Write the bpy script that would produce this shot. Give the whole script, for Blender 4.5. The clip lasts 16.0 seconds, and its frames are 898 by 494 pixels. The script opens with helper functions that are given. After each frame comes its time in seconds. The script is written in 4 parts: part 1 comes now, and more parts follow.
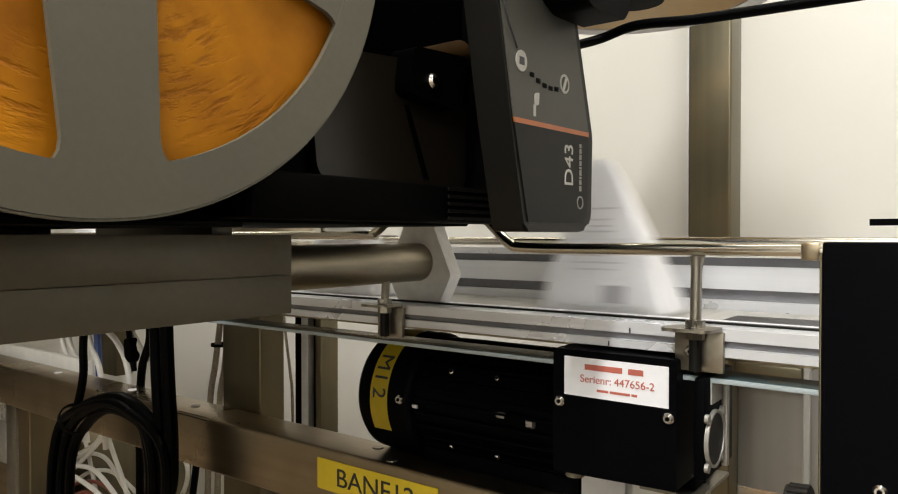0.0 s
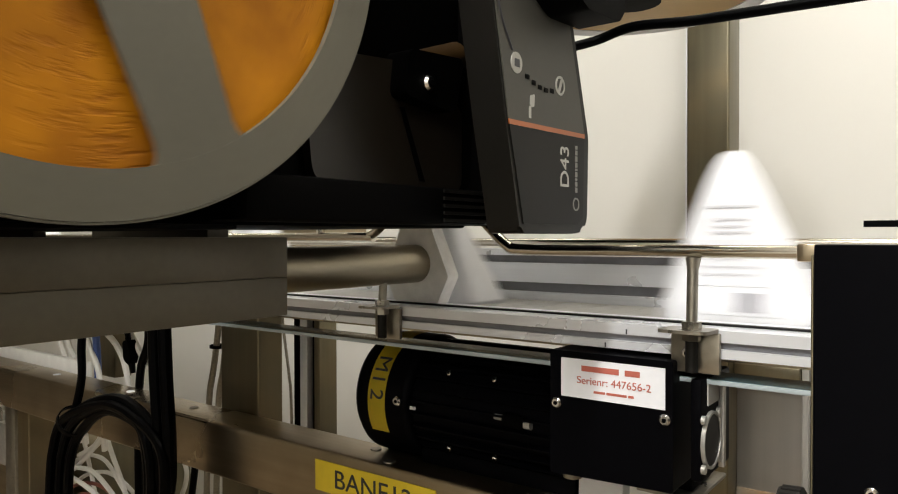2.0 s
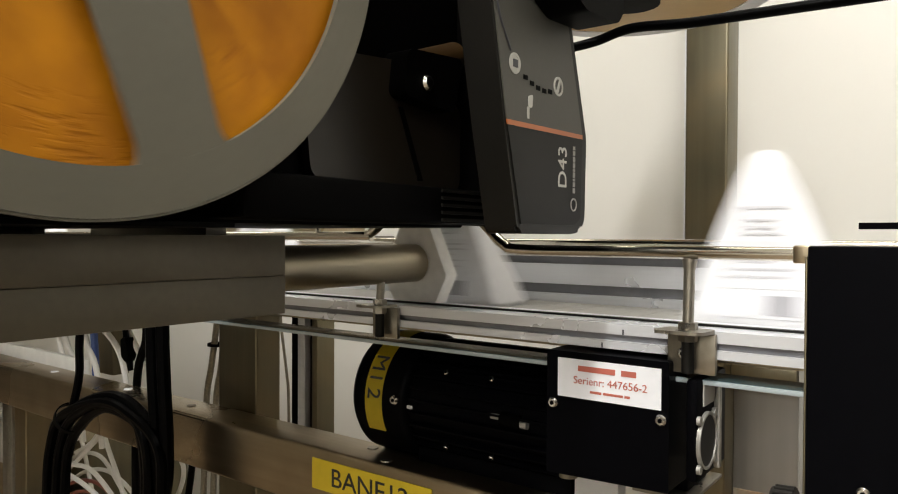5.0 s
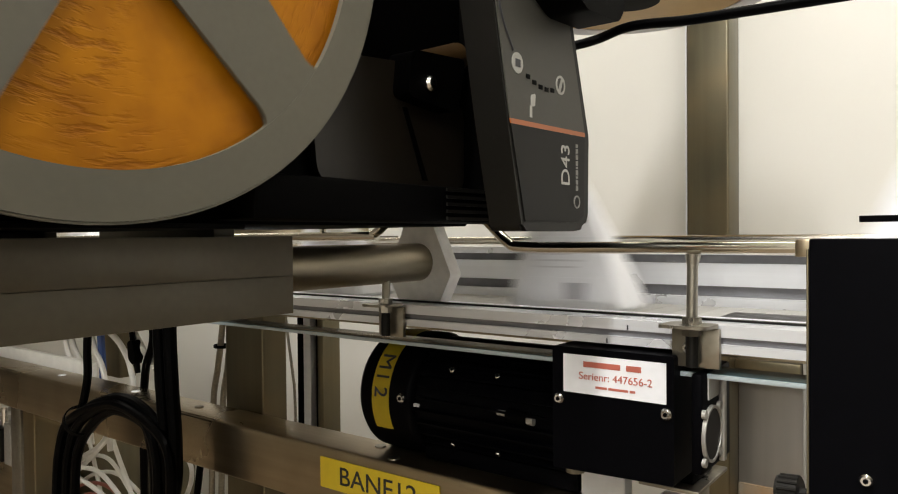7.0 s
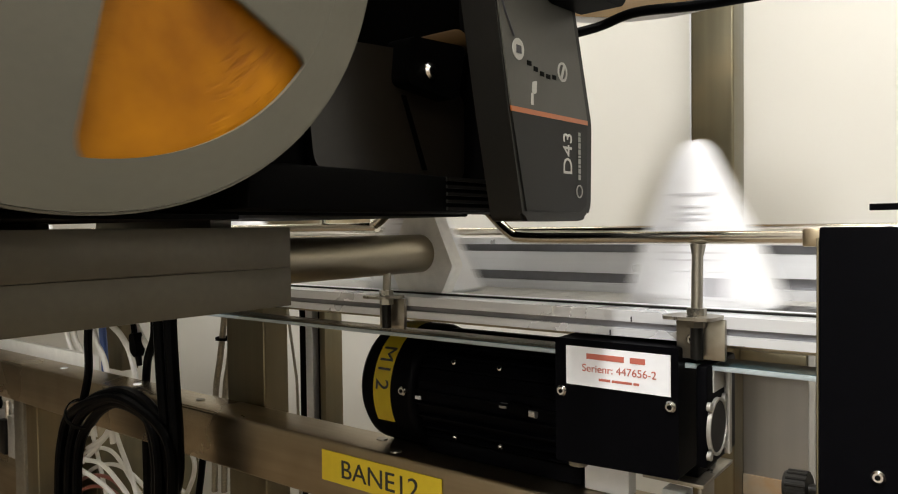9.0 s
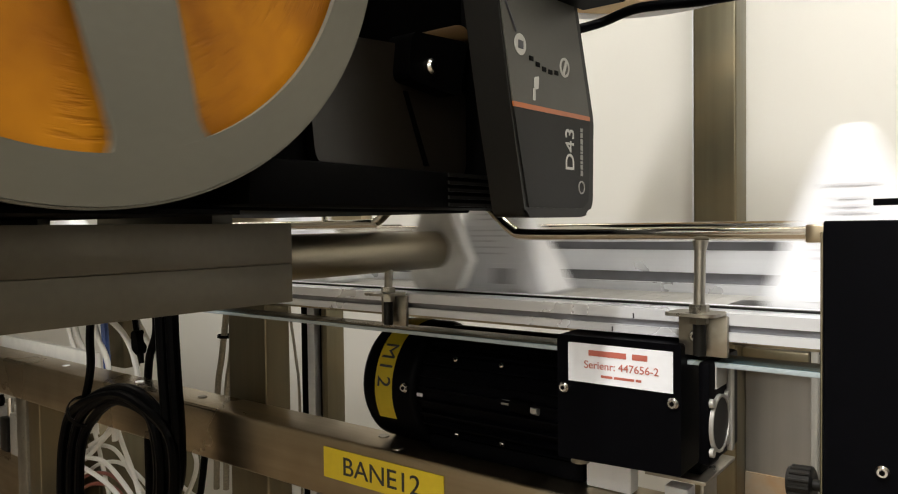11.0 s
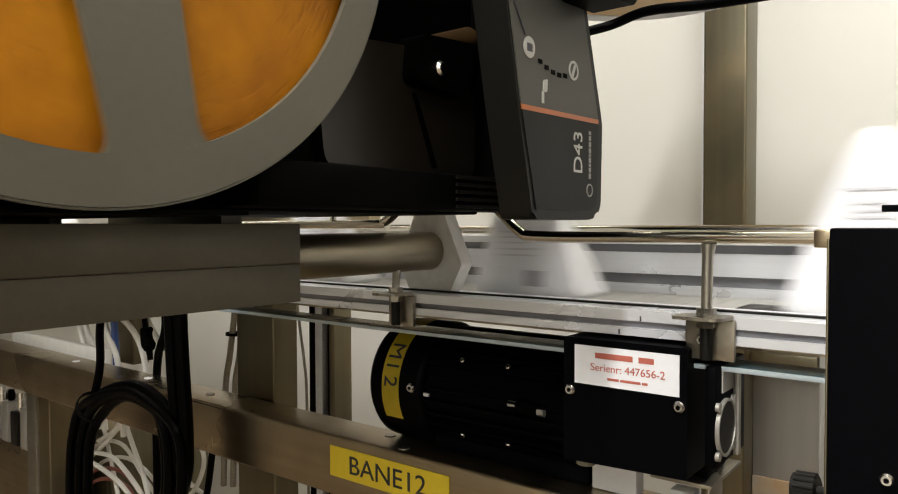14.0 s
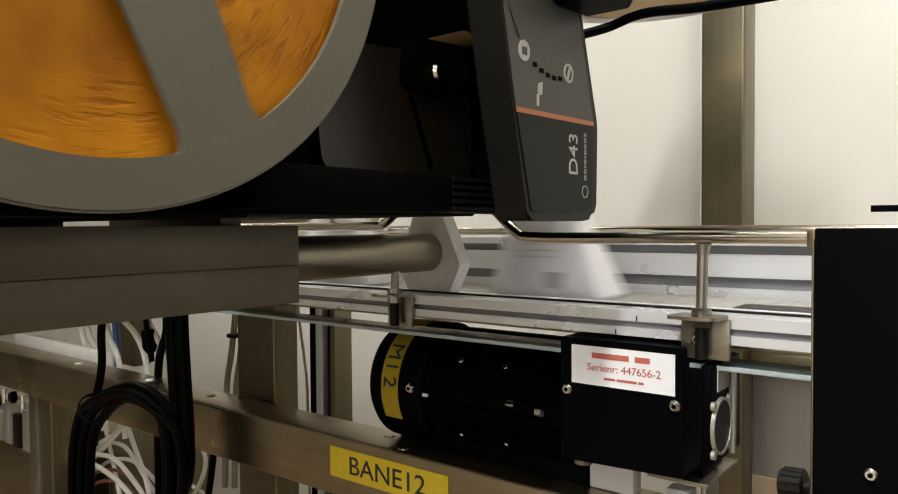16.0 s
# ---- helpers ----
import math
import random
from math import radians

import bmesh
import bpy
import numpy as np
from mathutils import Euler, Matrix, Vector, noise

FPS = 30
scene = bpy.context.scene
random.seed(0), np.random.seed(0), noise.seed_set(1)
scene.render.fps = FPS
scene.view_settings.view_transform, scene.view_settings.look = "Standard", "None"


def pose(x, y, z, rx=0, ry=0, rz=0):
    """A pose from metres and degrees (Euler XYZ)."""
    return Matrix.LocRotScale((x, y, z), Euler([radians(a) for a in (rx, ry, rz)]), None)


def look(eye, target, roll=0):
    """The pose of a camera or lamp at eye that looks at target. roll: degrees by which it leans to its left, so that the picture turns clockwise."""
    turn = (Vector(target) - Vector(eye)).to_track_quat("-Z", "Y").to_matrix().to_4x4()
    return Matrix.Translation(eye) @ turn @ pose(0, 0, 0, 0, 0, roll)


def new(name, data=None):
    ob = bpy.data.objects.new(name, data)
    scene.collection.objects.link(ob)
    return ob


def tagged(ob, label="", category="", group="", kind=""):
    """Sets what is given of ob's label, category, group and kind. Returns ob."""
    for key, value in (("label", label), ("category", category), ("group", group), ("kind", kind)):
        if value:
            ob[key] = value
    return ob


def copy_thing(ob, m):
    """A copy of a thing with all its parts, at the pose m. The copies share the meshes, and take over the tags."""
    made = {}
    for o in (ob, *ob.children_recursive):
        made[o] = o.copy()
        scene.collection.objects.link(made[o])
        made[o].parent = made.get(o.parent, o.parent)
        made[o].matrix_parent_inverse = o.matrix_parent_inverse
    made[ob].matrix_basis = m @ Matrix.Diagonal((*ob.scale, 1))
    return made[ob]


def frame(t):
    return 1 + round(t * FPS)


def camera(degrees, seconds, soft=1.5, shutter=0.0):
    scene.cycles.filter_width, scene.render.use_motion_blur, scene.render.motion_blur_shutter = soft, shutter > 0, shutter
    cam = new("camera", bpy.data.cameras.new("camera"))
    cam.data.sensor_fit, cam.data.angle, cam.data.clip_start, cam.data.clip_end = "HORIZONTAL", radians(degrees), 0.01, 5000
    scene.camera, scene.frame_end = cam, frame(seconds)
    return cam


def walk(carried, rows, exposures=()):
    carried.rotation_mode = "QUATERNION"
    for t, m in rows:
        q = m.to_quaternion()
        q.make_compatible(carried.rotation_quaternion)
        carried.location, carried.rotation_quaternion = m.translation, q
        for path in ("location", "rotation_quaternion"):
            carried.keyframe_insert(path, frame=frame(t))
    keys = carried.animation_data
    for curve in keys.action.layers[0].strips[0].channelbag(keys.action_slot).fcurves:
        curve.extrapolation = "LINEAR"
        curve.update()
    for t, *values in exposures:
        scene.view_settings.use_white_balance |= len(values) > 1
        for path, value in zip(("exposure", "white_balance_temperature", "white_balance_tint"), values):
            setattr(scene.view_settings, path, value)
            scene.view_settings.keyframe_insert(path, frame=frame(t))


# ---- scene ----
cam = camera(64.0, 16.0, soft=1.1, shutter=0.9)
PATH = [
    (0, (-0.088, 0.094, 1.157), (-1.289, 1.693, 1.127), -0.0),
    (0.5, (-0.085, 0.094, 1.158), (-1.282, 1.695, 1.132), -0.2),
    (1, (-0.084, 0.094, 1.157), (-1.281, 1.696, 1.132), -0.1),
    (1.5, (-0.088, 0.095, 1.158), (-1.288, 1.695, 1.131), -0.0),
    (2, (-0.085, 0.096, 1.158), (-1.286, 1.694, 1.13), -0.1),
    (2.5, (-0.086, 0.094, 1.157), (-1.286, 1.694, 1.129), -0.0),
    (3, (-0.086, 0.093, 1.158), (-1.287, 1.692, 1.13), 0.1),
    (3.5, (-0.083, 0.097, 1.157), (-1.282, 1.697, 1.127), -0.1),
    (4, (-0.082, 0.096, 1.158), (-1.278, 1.699, 1.129), 0.2),
    (6.5, (-0.085, 0.094, 1.157), (-1.29, 1.69, 1.13), 0.1),
    (7, (-0.081, 0.088, 1.157), (-1.285, 1.685, 1.127), -0.5),
    (7.5, (-0.087, 0.09, 1.156), (-1.294, 1.685, 1.12), -0.4),
    (8, (-0.085, 0.097, 1.155), (-1.28, 1.7, 1.106), -0.4),
    (8.5, (-0.086, 0.098, 1.156), (-1.281, 1.701, 1.102), -0.6),
    (9, (-0.085, 0.098, 1.156), (-1.297, 1.688, 1.103), -0.7),
    (11.5, (-0.086, 0.1, 1.154), (-1.304, 1.686, 1.095), -0.7),
    (12, (-0.086, 0.101, 1.155), (-1.311, 1.681, 1.094), -0.5),
    (12.5, (-0.086, 0.101, 1.155), (-1.311, 1.68, 1.091), -0.3),
    (13, (-0.083, 0.099, 1.155), (-1.309, 1.678, 1.094), -0.4),
    (13.5, (-0.082, 0.099, 1.155), (-1.312, 1.675, 1.095), -0.4),
    (14, (-0.084, 0.098, 1.156), (-1.318, 1.67, 1.097), -0.2),
    (14.5, (-0.083, 0.099, 1.155), (-1.321, 1.668, 1.096), -0.2),
    (15, (-0.08, 0.098, 1.155), (-1.32, 1.666, 1.1), -0.3),
    (15.5, (-0.078, 0.096, 1.157), (-1.314, 1.667, 1.103), -0.3),
    (16, (-0.077, 0.095, 1.156), (-1.314, 1.665, 1.101), -0.4),
]
walk(cam, [(t, look(e, g, r)) for t, e, g, r in PATH], exposures=[(0, 0.0), (16, 0.0)])

# ---------------------------------------------------------------- light
world = bpy.data.worlds.new("hall_ambient")
scene.world = world
world.use_nodes = True
world.node_tree.nodes["Background"].inputs[0].default_value = (1.0, 0.96, 0.86, 1)
world.node_tree.nodes["Background"].inputs[1].default_value = 0.02


def area_lamp(name, place, target, sx, sy, watts, color=(1.0, 0.975, 0.925)):
    lamp = bpy.data.lights.new(name, "AREA")
    lamp.shape, lamp.size, lamp.size_y = "RECTANGLE", sx, sy
    lamp.energy, lamp.color = watts, color
    ob = new(name, lamp)
    ob.matrix_world = look(place, target)
    return ob


LAMPS = [((0.3, 1.15, 2.72), 5.2, 0.16, 11.6), ((0.1, 0.25, 2.72), 0.14, 1.5, 10.6), ((-3.6, 1.05, 2.72), 1.5, 0.16, 5), ((-0.2, -0.9, 2.72), 0.14, 1.3, 62), ((1.4, -2.0, 2.72), 1.8, 0.16, 38)]
for place, sx, sy, watts in LAMPS:
    area_lamp("ceiling_tube_light", place, (place[0], place[1], 0), sx, sy, watts, (1.0, 0.93, 0.80) if place[0] < -1 else (1.0, 0.975, 0.94))

# ---------------------------------------------------------------- materials


def material(name, color, rough=0.5, metal=0.0, grain=0.06, scale=40.0, bump=0.0, stretch=(1, 1, 1), blotch=0.0, blotch_scale=4.0,
             blotch_color=None, rough_var=0.1, coat=0.0, random_tint=0.0, spec=0.5):
    m = bpy.data.materials.new(name)
    m.use_nodes = True
    t = m.node_tree
    n, l = t.nodes, t.links
    b = n["Principled BSDF"]
    b.inputs["Metallic"].default_value = metal
    b.inputs["Coat Weight"].default_value = coat
    b.inputs["Specular IOR Level"].default_value = spec
    tc = n.new("ShaderNodeTexCoord")
    mp = n.new("ShaderNodeMapping")
    mp.inputs["Scale"].default_value = stretch
    l.new(tc.outputs["Object"], mp.inputs["Vector"])
    fine = n.new("ShaderNodeTexNoise")
    fine.inputs["Scale"].default_value, fine.inputs["Detail"].default_value = scale, 6
    l.new(mp.outputs[0], fine.inputs["Vector"])
    big = n.new("ShaderNodeTexNoise")
    big.inputs["Scale"].default_value, big.inputs["Detail"].default_value = blotch_scale, 5
    l.new(tc.outputs["Object"], big.inputs["Vector"])
    mr = n.new("ShaderNodeMapRange")
    mr.inputs["From Min"].default_value, mr.inputs["From Max"].default_value = 0.3, 0.7
    mr.inputs["To Min"].default_value, mr.inputs["To Max"].default_value = 1 - grain, 1 + grain
    l.new(fine.outputs["Fac"], mr.inputs["Value"])
    mul = n.new("ShaderNodeMix")
    mul.data_type, mul.blend_type = "RGBA", "MULTIPLY"
    mul.inputs["Factor"].default_value = 1
    mul.inputs["A"].default_value = (*color, 1)
    l.new(mr.outputs[0], mul.inputs["B"])
    mr2 = n.new("ShaderNodeMapRange")
    mr2.inputs["From Min"].default_value, mr2.inputs["From Max"].default_value = 0.45, 0.7
    mr2.inputs["To Max"].default_value = blotch
    l.new(big.outputs["Fac"], mr2.inputs["Value"])
    mix = n.new("ShaderNodeMix")
    mix.data_type = "RGBA"
    bc = blotch_color or tuple(c * 0.6 for c in color)
    mix.inputs["B"].default_value = (*bc, 1)
    l.new(mr2.outputs[0], mix.inputs["Factor"])
    l.new(mul.outputs["Result"], mix.inputs["A"])
    l.new(mix.outputs["Result"], b.inputs["Base Color"])
    rr = n.new("ShaderNodeMapRange")
    rr.inputs["From Min"].default_value, rr.inputs["From Max"].default_value = 0.3, 0.7
    rr.inputs["To Min"].default_value, rr.inputs["To Max"].default_value = max(rough - rough_var, 0.02), min(rough + rough_var, 1)
    l.new(big.outputs["Fac"], rr.inputs["Value"])
    l.new(rr.outputs[0], b.inputs["Roughness"])
    if bump:
        bp = n.new("ShaderNodeBump")
        bp.inputs["Strength"].default_value, bp.inputs["Distance"].default_value = bump, 0.001
        l.new(fine.outputs["Fac"], bp.inputs["Height"])
        l.new(bp.outputs[0], b.inputs["Normal"])
    return m


M = dict(
    wall=material("white_wall_panel", (0.80, 0.79, 0.74), 0.35, grain=0.015, scale=3, blotch=0.25, blotch_scale=1.3, blotch_color=(0.74, 0.73, 0.66), rough_var=0.08),
    # dark brown blotches put the beam's uneven reflections into the colour
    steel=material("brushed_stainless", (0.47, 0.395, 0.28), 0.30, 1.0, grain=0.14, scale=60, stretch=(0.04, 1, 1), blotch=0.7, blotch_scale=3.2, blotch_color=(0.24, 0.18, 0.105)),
    # tan blotches colour in the warm reflections on column and legs
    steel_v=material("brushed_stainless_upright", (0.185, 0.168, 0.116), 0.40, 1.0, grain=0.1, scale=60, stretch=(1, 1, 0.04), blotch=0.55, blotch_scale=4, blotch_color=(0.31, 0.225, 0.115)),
    polished=material("polished_rod_steel", (0.62, 0.58, 0.50), 0.18, 1.0, grain=0.04, scale=80),
    alu=material("anodised_aluminium", (0.80, 0.82, 0.86), 0.34, 0.5, grain=0.05, scale=90, stretch=(0.02, 1, 1), blotch=0.12, blotch_scale=9),
    alu_grey=material("grey_anodised_housing", (0.138, 0.123, 0.088), 0.45, 0.3, grain=0.05, scale=160, blotch=0.12, blotch_scale=12, bump=0.03),
    reel_grey=material("matt_grey_reel_flange", (0.090, 0.083, 0.060), 0.45, 0.1, grain=0.04, scale=200, blotch=0.15, blotch_scale=10),
    tube=material("satin_grey_tube", (0.34, 0.30, 0.225), 0.42, 1.0, grain=0.05, scale=120, stretch=(1, 0.03, 1), rough_var=0.03),
    black=material("black_plastic", (0.0018, 0.0017, 0.0016), 0.5, grain=0.2, scale=260, bump=0.04, rough_var=0.08, spec=0.02),
    black_soft=material("black_rubber_cable", (0.0006, 0.0006, 0.0007), 0.33, grain=0.1, scale=100, spec=0.05),
    black_metal=material("black_painted_metal", (0.0016, 0.0016, 0.0022), 0.42, grain=0.15, scale=180, bump=0.05, spec=0.03),
    smoke=material("dark_grey_plastic", (0.0064, 0.0058, 0.0047), 0.45, grain=0.08, scale=220, bump=0.04, spec=0.2),
    panel_grey=material("printed_grey_film", (0.056, 0.054, 0.045), 0.42, grain=0.03, scale=300, spec=0.25),
    panel_dark=material("printed_dark_film", (0.008, 0.0076, 0.0066), 0.45, grain=0.05, scale=300, spec=0.12),
    orange=material("orange_print", (0.36, 0.096, 0.020), 0.4, grain=0.03),
    print_light=material("light_grey_print", (0.36, 0.35, 0.32), 0.45, grain=0.03),
    print_dim=material("mid_grey_print", (0.17, 0.165, 0.15), 0.45, grain=0.03),
    print_dark=material("dark_print", (0.03, 0.03, 0.035), 0.5, grain=0.03),
    print_red=material("red_print", (0.45, 0.12, 0.085), 0.5, grain=0.05),
    label_white=material("white_label_paper", (0.80, 0.81, 0.84), 0.5, grain=0.02, scale=120),
    yellow=material("yellow_label_tape", (0.80, 0.61, 0.03), 0.35, grain=0.03, scale=90, blotch=0.1, blotch_scale=15),
    pack=material("white_film_pack", (0.86, 0.87, 0.90), 0.4, grain=0.03, scale=60, blotch=0.2, blotch_scale=14, blotch_color=(0.77, 0.78, 0.81), bump=0.15),
    pack_print=material("grey_pack_print", (0.66, 0.66, 0.69), 0.5, grain=0.1),
    code_print=material("dark_grey_code_print", (0.40, 0.40, 0.43), 0.5, grain=0.1),
    pad=material("soft_white_foam", (0.84, 0.83, 0.80), 0.75, grain=0.06, scale=90, bump=0.2, blotch=0.2, blotch_scale=20),
    belt=material("pale_plastic_chain", (0.42, 0.41, 0.38), 0.4, grain=0.05, scale=60),
    white_cable=material("white_cable", (0.78, 0.77, 0.73), 0.4, grain=0.05),
    brown_cable=material("red_brown_cable", (0.22, 0.07, 0.05), 0.4, grain=0.05),
    blue_cable=material("blue_hose", (0.03, 0.07, 0.25), 0.35, grain=0.05),
    glass_sheet=material("dark_blue_sheet", (0.05, 0.09, 0.10), 0.12, 0.0, grain=0.1, scale=30),
    glass_edge=material("blue_grey_strip", (0.44, 0.51, 0.54), 0.2, 0.2, grain=0.04, scale=50, stretch=(0.05, 1, 1)),
    conduit=material("braided_conduit", (0.30, 0.27, 0.21), 0.45, 0.5, grain=0.2, scale=200, bump=0.2),
    concrete=material("grey_floor", (0.30, 0.235, 0.165), 0.45, grain=0.15, scale=40, blotch=0.4, blotch_scale=2, bump=0.1),
    ceiling=material("white_ceiling", (0.75, 0.74, 0.70), 0.7, grain=0.03, scale=20),
    chrome=material("bright_screw_steel", (0.75, 0.73, 0.70), 0.2, 1.0, grain=0.05),
    amber=material("dark_amber_web", (0.035, 0.017, 0.002), 0.5, grain=0.1),
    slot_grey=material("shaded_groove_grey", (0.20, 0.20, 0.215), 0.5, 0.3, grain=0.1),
    cover_grey=material("glossy_dark_cover", (0.016, 0.013, 0.009), 0.32, grain=0.1, scale=80),
    bracket=material("worn_bracket_steel", (0.32, 0.295, 0.245), 0.36, 0.9, grain=0.1, scale=120, blotch=0.2, blotch_scale=30),
    pale_steel=material("pale_steel_sheet", (0.50, 0.49, 0.47), 0.32, 0.8, grain=0.05, scale=50, stretch=(1, 1, 0.05), blotch=0.25, blotch_scale=3),
    rust_sheet=material("rust_stained_sheet", (0.42, 0.36, 0.28), 0.45, 0.3, grain=0.1, scale=30, blotch=0.95, blotch_scale=7, blotch_color=(0.46, 0.24, 0.07)),
    cast=material("silver_cast_housing", (0.42, 0.41, 0.38), 0.4, 0.6, grain=0.1, scale=120, bump=0.1),
)


def roll_material():
    """Wound label web seen edge-on: orange-tan, with patches of short pressed ripples running round the roll."""
    m = bpy.data.materials.new("wound_label_web")
    m.use_nodes = True
    n, l = m.node_tree.nodes, m.node_tree.links
    b = n["Principled BSDF"]
    b.inputs["Roughness"].default_value = 0.55
    b.inputs["Specular IOR Level"].default_value = 0.15
    tc = n.new("ShaderNodeTexCoord")
    sep = n.new("ShaderNodeSeparateXYZ")
    l.new(tc.outputs["Object"], sep.inputs[0])
    comb = n.new("ShaderNodeCombineXYZ")
    l.new(sep.outputs["Y"], comb.inputs["X"])
    l.new(sep.outputs["Z"], comb.inputs["Y"])
    grad = n.new("ShaderNodeTexGradient")
    grad.gradient_type = "RADIAL"
    l.new(comb.outputs[0], grad.inputs["Vector"])
    length = n.new("ShaderNodeVectorMath")
    length.operation = "LENGTH"
    l.new(comb.outputs[0], length.inputs[0])

    def polar(around, out):
        p = n.new("ShaderNodeCombineXYZ")
        for src, k, slot in ((grad.outputs["Fac"], around, "X"), (length.outputs["Value"], out, "Y")):
            mm = n.new("ShaderNodeMath")
            mm.operation = "MULTIPLY"
            mm.inputs[1].default_value = k
            l.new(src, mm.inputs[0])
            l.new(mm.outputs[0], p.inputs[slot])
        return p.outputs[0]

    def noise_at(vec, scale, detail, rough=0.5):
        t = n.new("ShaderNodeTexNoise")
        t.inputs["Scale"].default_value, t.inputs["Detail"].default_value, t.inputs["Roughness"].default_value = scale, detail, rough
        l.new(vec, t.inputs["Vector"])
        return t.outputs["Fac"]

    def span(src, a, c):
        r = n.new("ShaderNodeMapRange")
        r.inputs["From Min"].default_value, r.inputs["From Max"].default_value = a, c
        l.new(src, r.inputs["Value"])
        return r.outputs[0]

    tone = noise_at(polar(15, 14), 1.0, 5)
    ramp = n.new("ShaderNodeValToRGB")
    ramp.color_ramp.elements[0].position, ramp.color_ramp.elements[1].position = 0.3, 0.72
    ramp.color_ramp.elements[0].color = (0.215, 0.070, 0.001, 1)
    ramp.color_ramp.elements[1].color = (0.47, 0.186, 0.004, 1)
    l.new(tone, ramp.inputs[0])
    ripple = noise_at(polar(42, 170), 1.0, 3, 0.6)
    patch = span(noise_at(tc.outputs["Object"], 13, 2), 0.455, 0.64)
    mark = n.new("ShaderNodeMath")
    mark.operation = "MULTIPLY"
    l.new(span(ripple, 0.50, 0.66), mark.inputs[0])
    l.new(patch, mark.inputs[1])
    # shade in the ripples is mixed into the colour, on the bump's mask
    mix = n.new("ShaderNodeMix")
    mix.data_type = "RGBA"
    mix.inputs["B"].default_value = (0.20, 0.062, 0.003, 1)
    half = n.new("ShaderNodeMath")
    half.operation = "MULTIPLY"
    half.inputs[1].default_value = 0.62
    l.new(mark.outputs[0], half.inputs[0])
    l.new(half.outputs[0], mix.inputs["Factor"])
    l.new(ramp.outputs[0], mix.inputs["A"])
    l.new(mix.outputs["Result"], b.inputs["Base Color"])
    bp = n.new("ShaderNodeBump")
    bp.inputs["Strength"].default_value, bp.inputs["Distance"].default_value = 0.25, 0.002
    bp.invert = True
    l.new(mark.outputs[0], bp.inputs["Height"])
    l.new(bp.outputs[0], b.inputs["Normal"])
    return m


M["roll"] = roll_material()
M["roll_pale"] = material("pale_liner_roll", (0.62, 0.43, 0.20), 0.5, grain=0.06, scale=6, stretch=(1, 1, 40), blotch=0.2, blotch_scale=5, blotch_color=(0.5, 0.32, 0.13))


def lamp_material():
    m = bpy.data.materials.new("lit_tube_diffuser")
    m.use_nodes = True
    b = m.node_tree.nodes["Principled BSDF"]
    b.inputs["Emission Color"].default_value = (1.0, 0.95, 0.84, 1)
    b.inputs["Emission Strength"].default_value = 6.0
    return m


M["lit"] = lamp_material()

# ---------------------------------------------------------------- helpers


def thing(name, place, label, category, group=""):
    ob = new(name)
    ob.empty_display_size = 0.02
    ob.location = place
    return tagged(ob, label, category, group)


def origin(ob):
    p = Vector((0, 0, 0))
    while ob:
        p += ob.location
        ob = ob.parent
    return p


def part(name, bm, mat, parent=None, label="", smooth=True):
    """One mesh object out of a bmesh in world coordinates, under its parent."""
    bmesh.ops.recalc_face_normals(bm, faces=bm.faces[:])
    if parent:
        bmesh.ops.translate(bm, vec=-origin(parent), verts=bm.verts[:])
    me = bpy.data.meshes.new(name)
    bm.to_mesh(me)
    bm.free()
    me.materials.append(M[mat])
    if smooth:
        me.shade_smooth()
        me.set_sharp_from_angle(angle=radians(35))
    ob = new(name, me)
    ob.parent = parent
    return tagged(ob, label)


def structure(name, bm, mat, label, category):
    ob = part(name, bm, mat)
    return tagged(ob, label, category, kind="structure")


def B():
    return bmesh.new()


def box(bm, lo, hi, bevel=0.0, seg=2):
    c = [(a + b) / 2 for a, b in zip(lo, hi)]
    s = [abs(b - a) for a, b in zip(lo, hi)]
    r = bmesh.ops.create_cube(bm, size=1.0, matrix=Matrix.Translation(c) @ Matrix.Diagonal((*s, 1)))
    if bevel:
        es = {e for v in r["verts"] for e in v.link_edges}
        bmesh.ops.bevel(bm, geom=list(es), offset=bevel, segments=seg, profile=0.5, affect="EDGES", clamp_overlap=True)
    return bm


def cyl(bm, a, b, r, r2=None, seg=24):
    a, b = Vector(a), Vector(b)
    d = b - a
    m = Matrix.Translation((a + b) / 2) @ d.to_track_quat("Z", "Y").to_matrix().to_4x4()
    bmesh.ops.create_cone(bm, cap_ends=True, segments=seg, radius1=r, radius2=r if r2 is None else r2, depth=d.length, matrix=m)
    return bm


def dome(bm, c, r, sx=1, sy=1, sz=1):
    bmesh.ops.create_uvsphere(bm, u_segments=16, v_segments=10, radius=r, matrix=Matrix.Translation(c) @ Matrix.Diagonal((sx, sy, sz, 1)))
    return bm


def prism(bm, poly, axis, a, b):
    """A closed 2D outline pushed along an axis; the outline's pair is the two other axes in order."""
    def at(p, v):
        q = list(p)
        q.insert("xyz".index(axis), v)
        return q
    lo = [bm.verts.new(at(p, a)) for p in poly]
    hi = [bm.verts.new(at(p, b)) for p in poly]
    n = len(poly)
    bm.faces.new(lo)
    bm.faces.new(hi[::-1])
    for i in range(n):
        bm.faces.new((lo[i], lo[(i + 1) % n], hi[(i + 1) % n], hi[i]))
    return bm


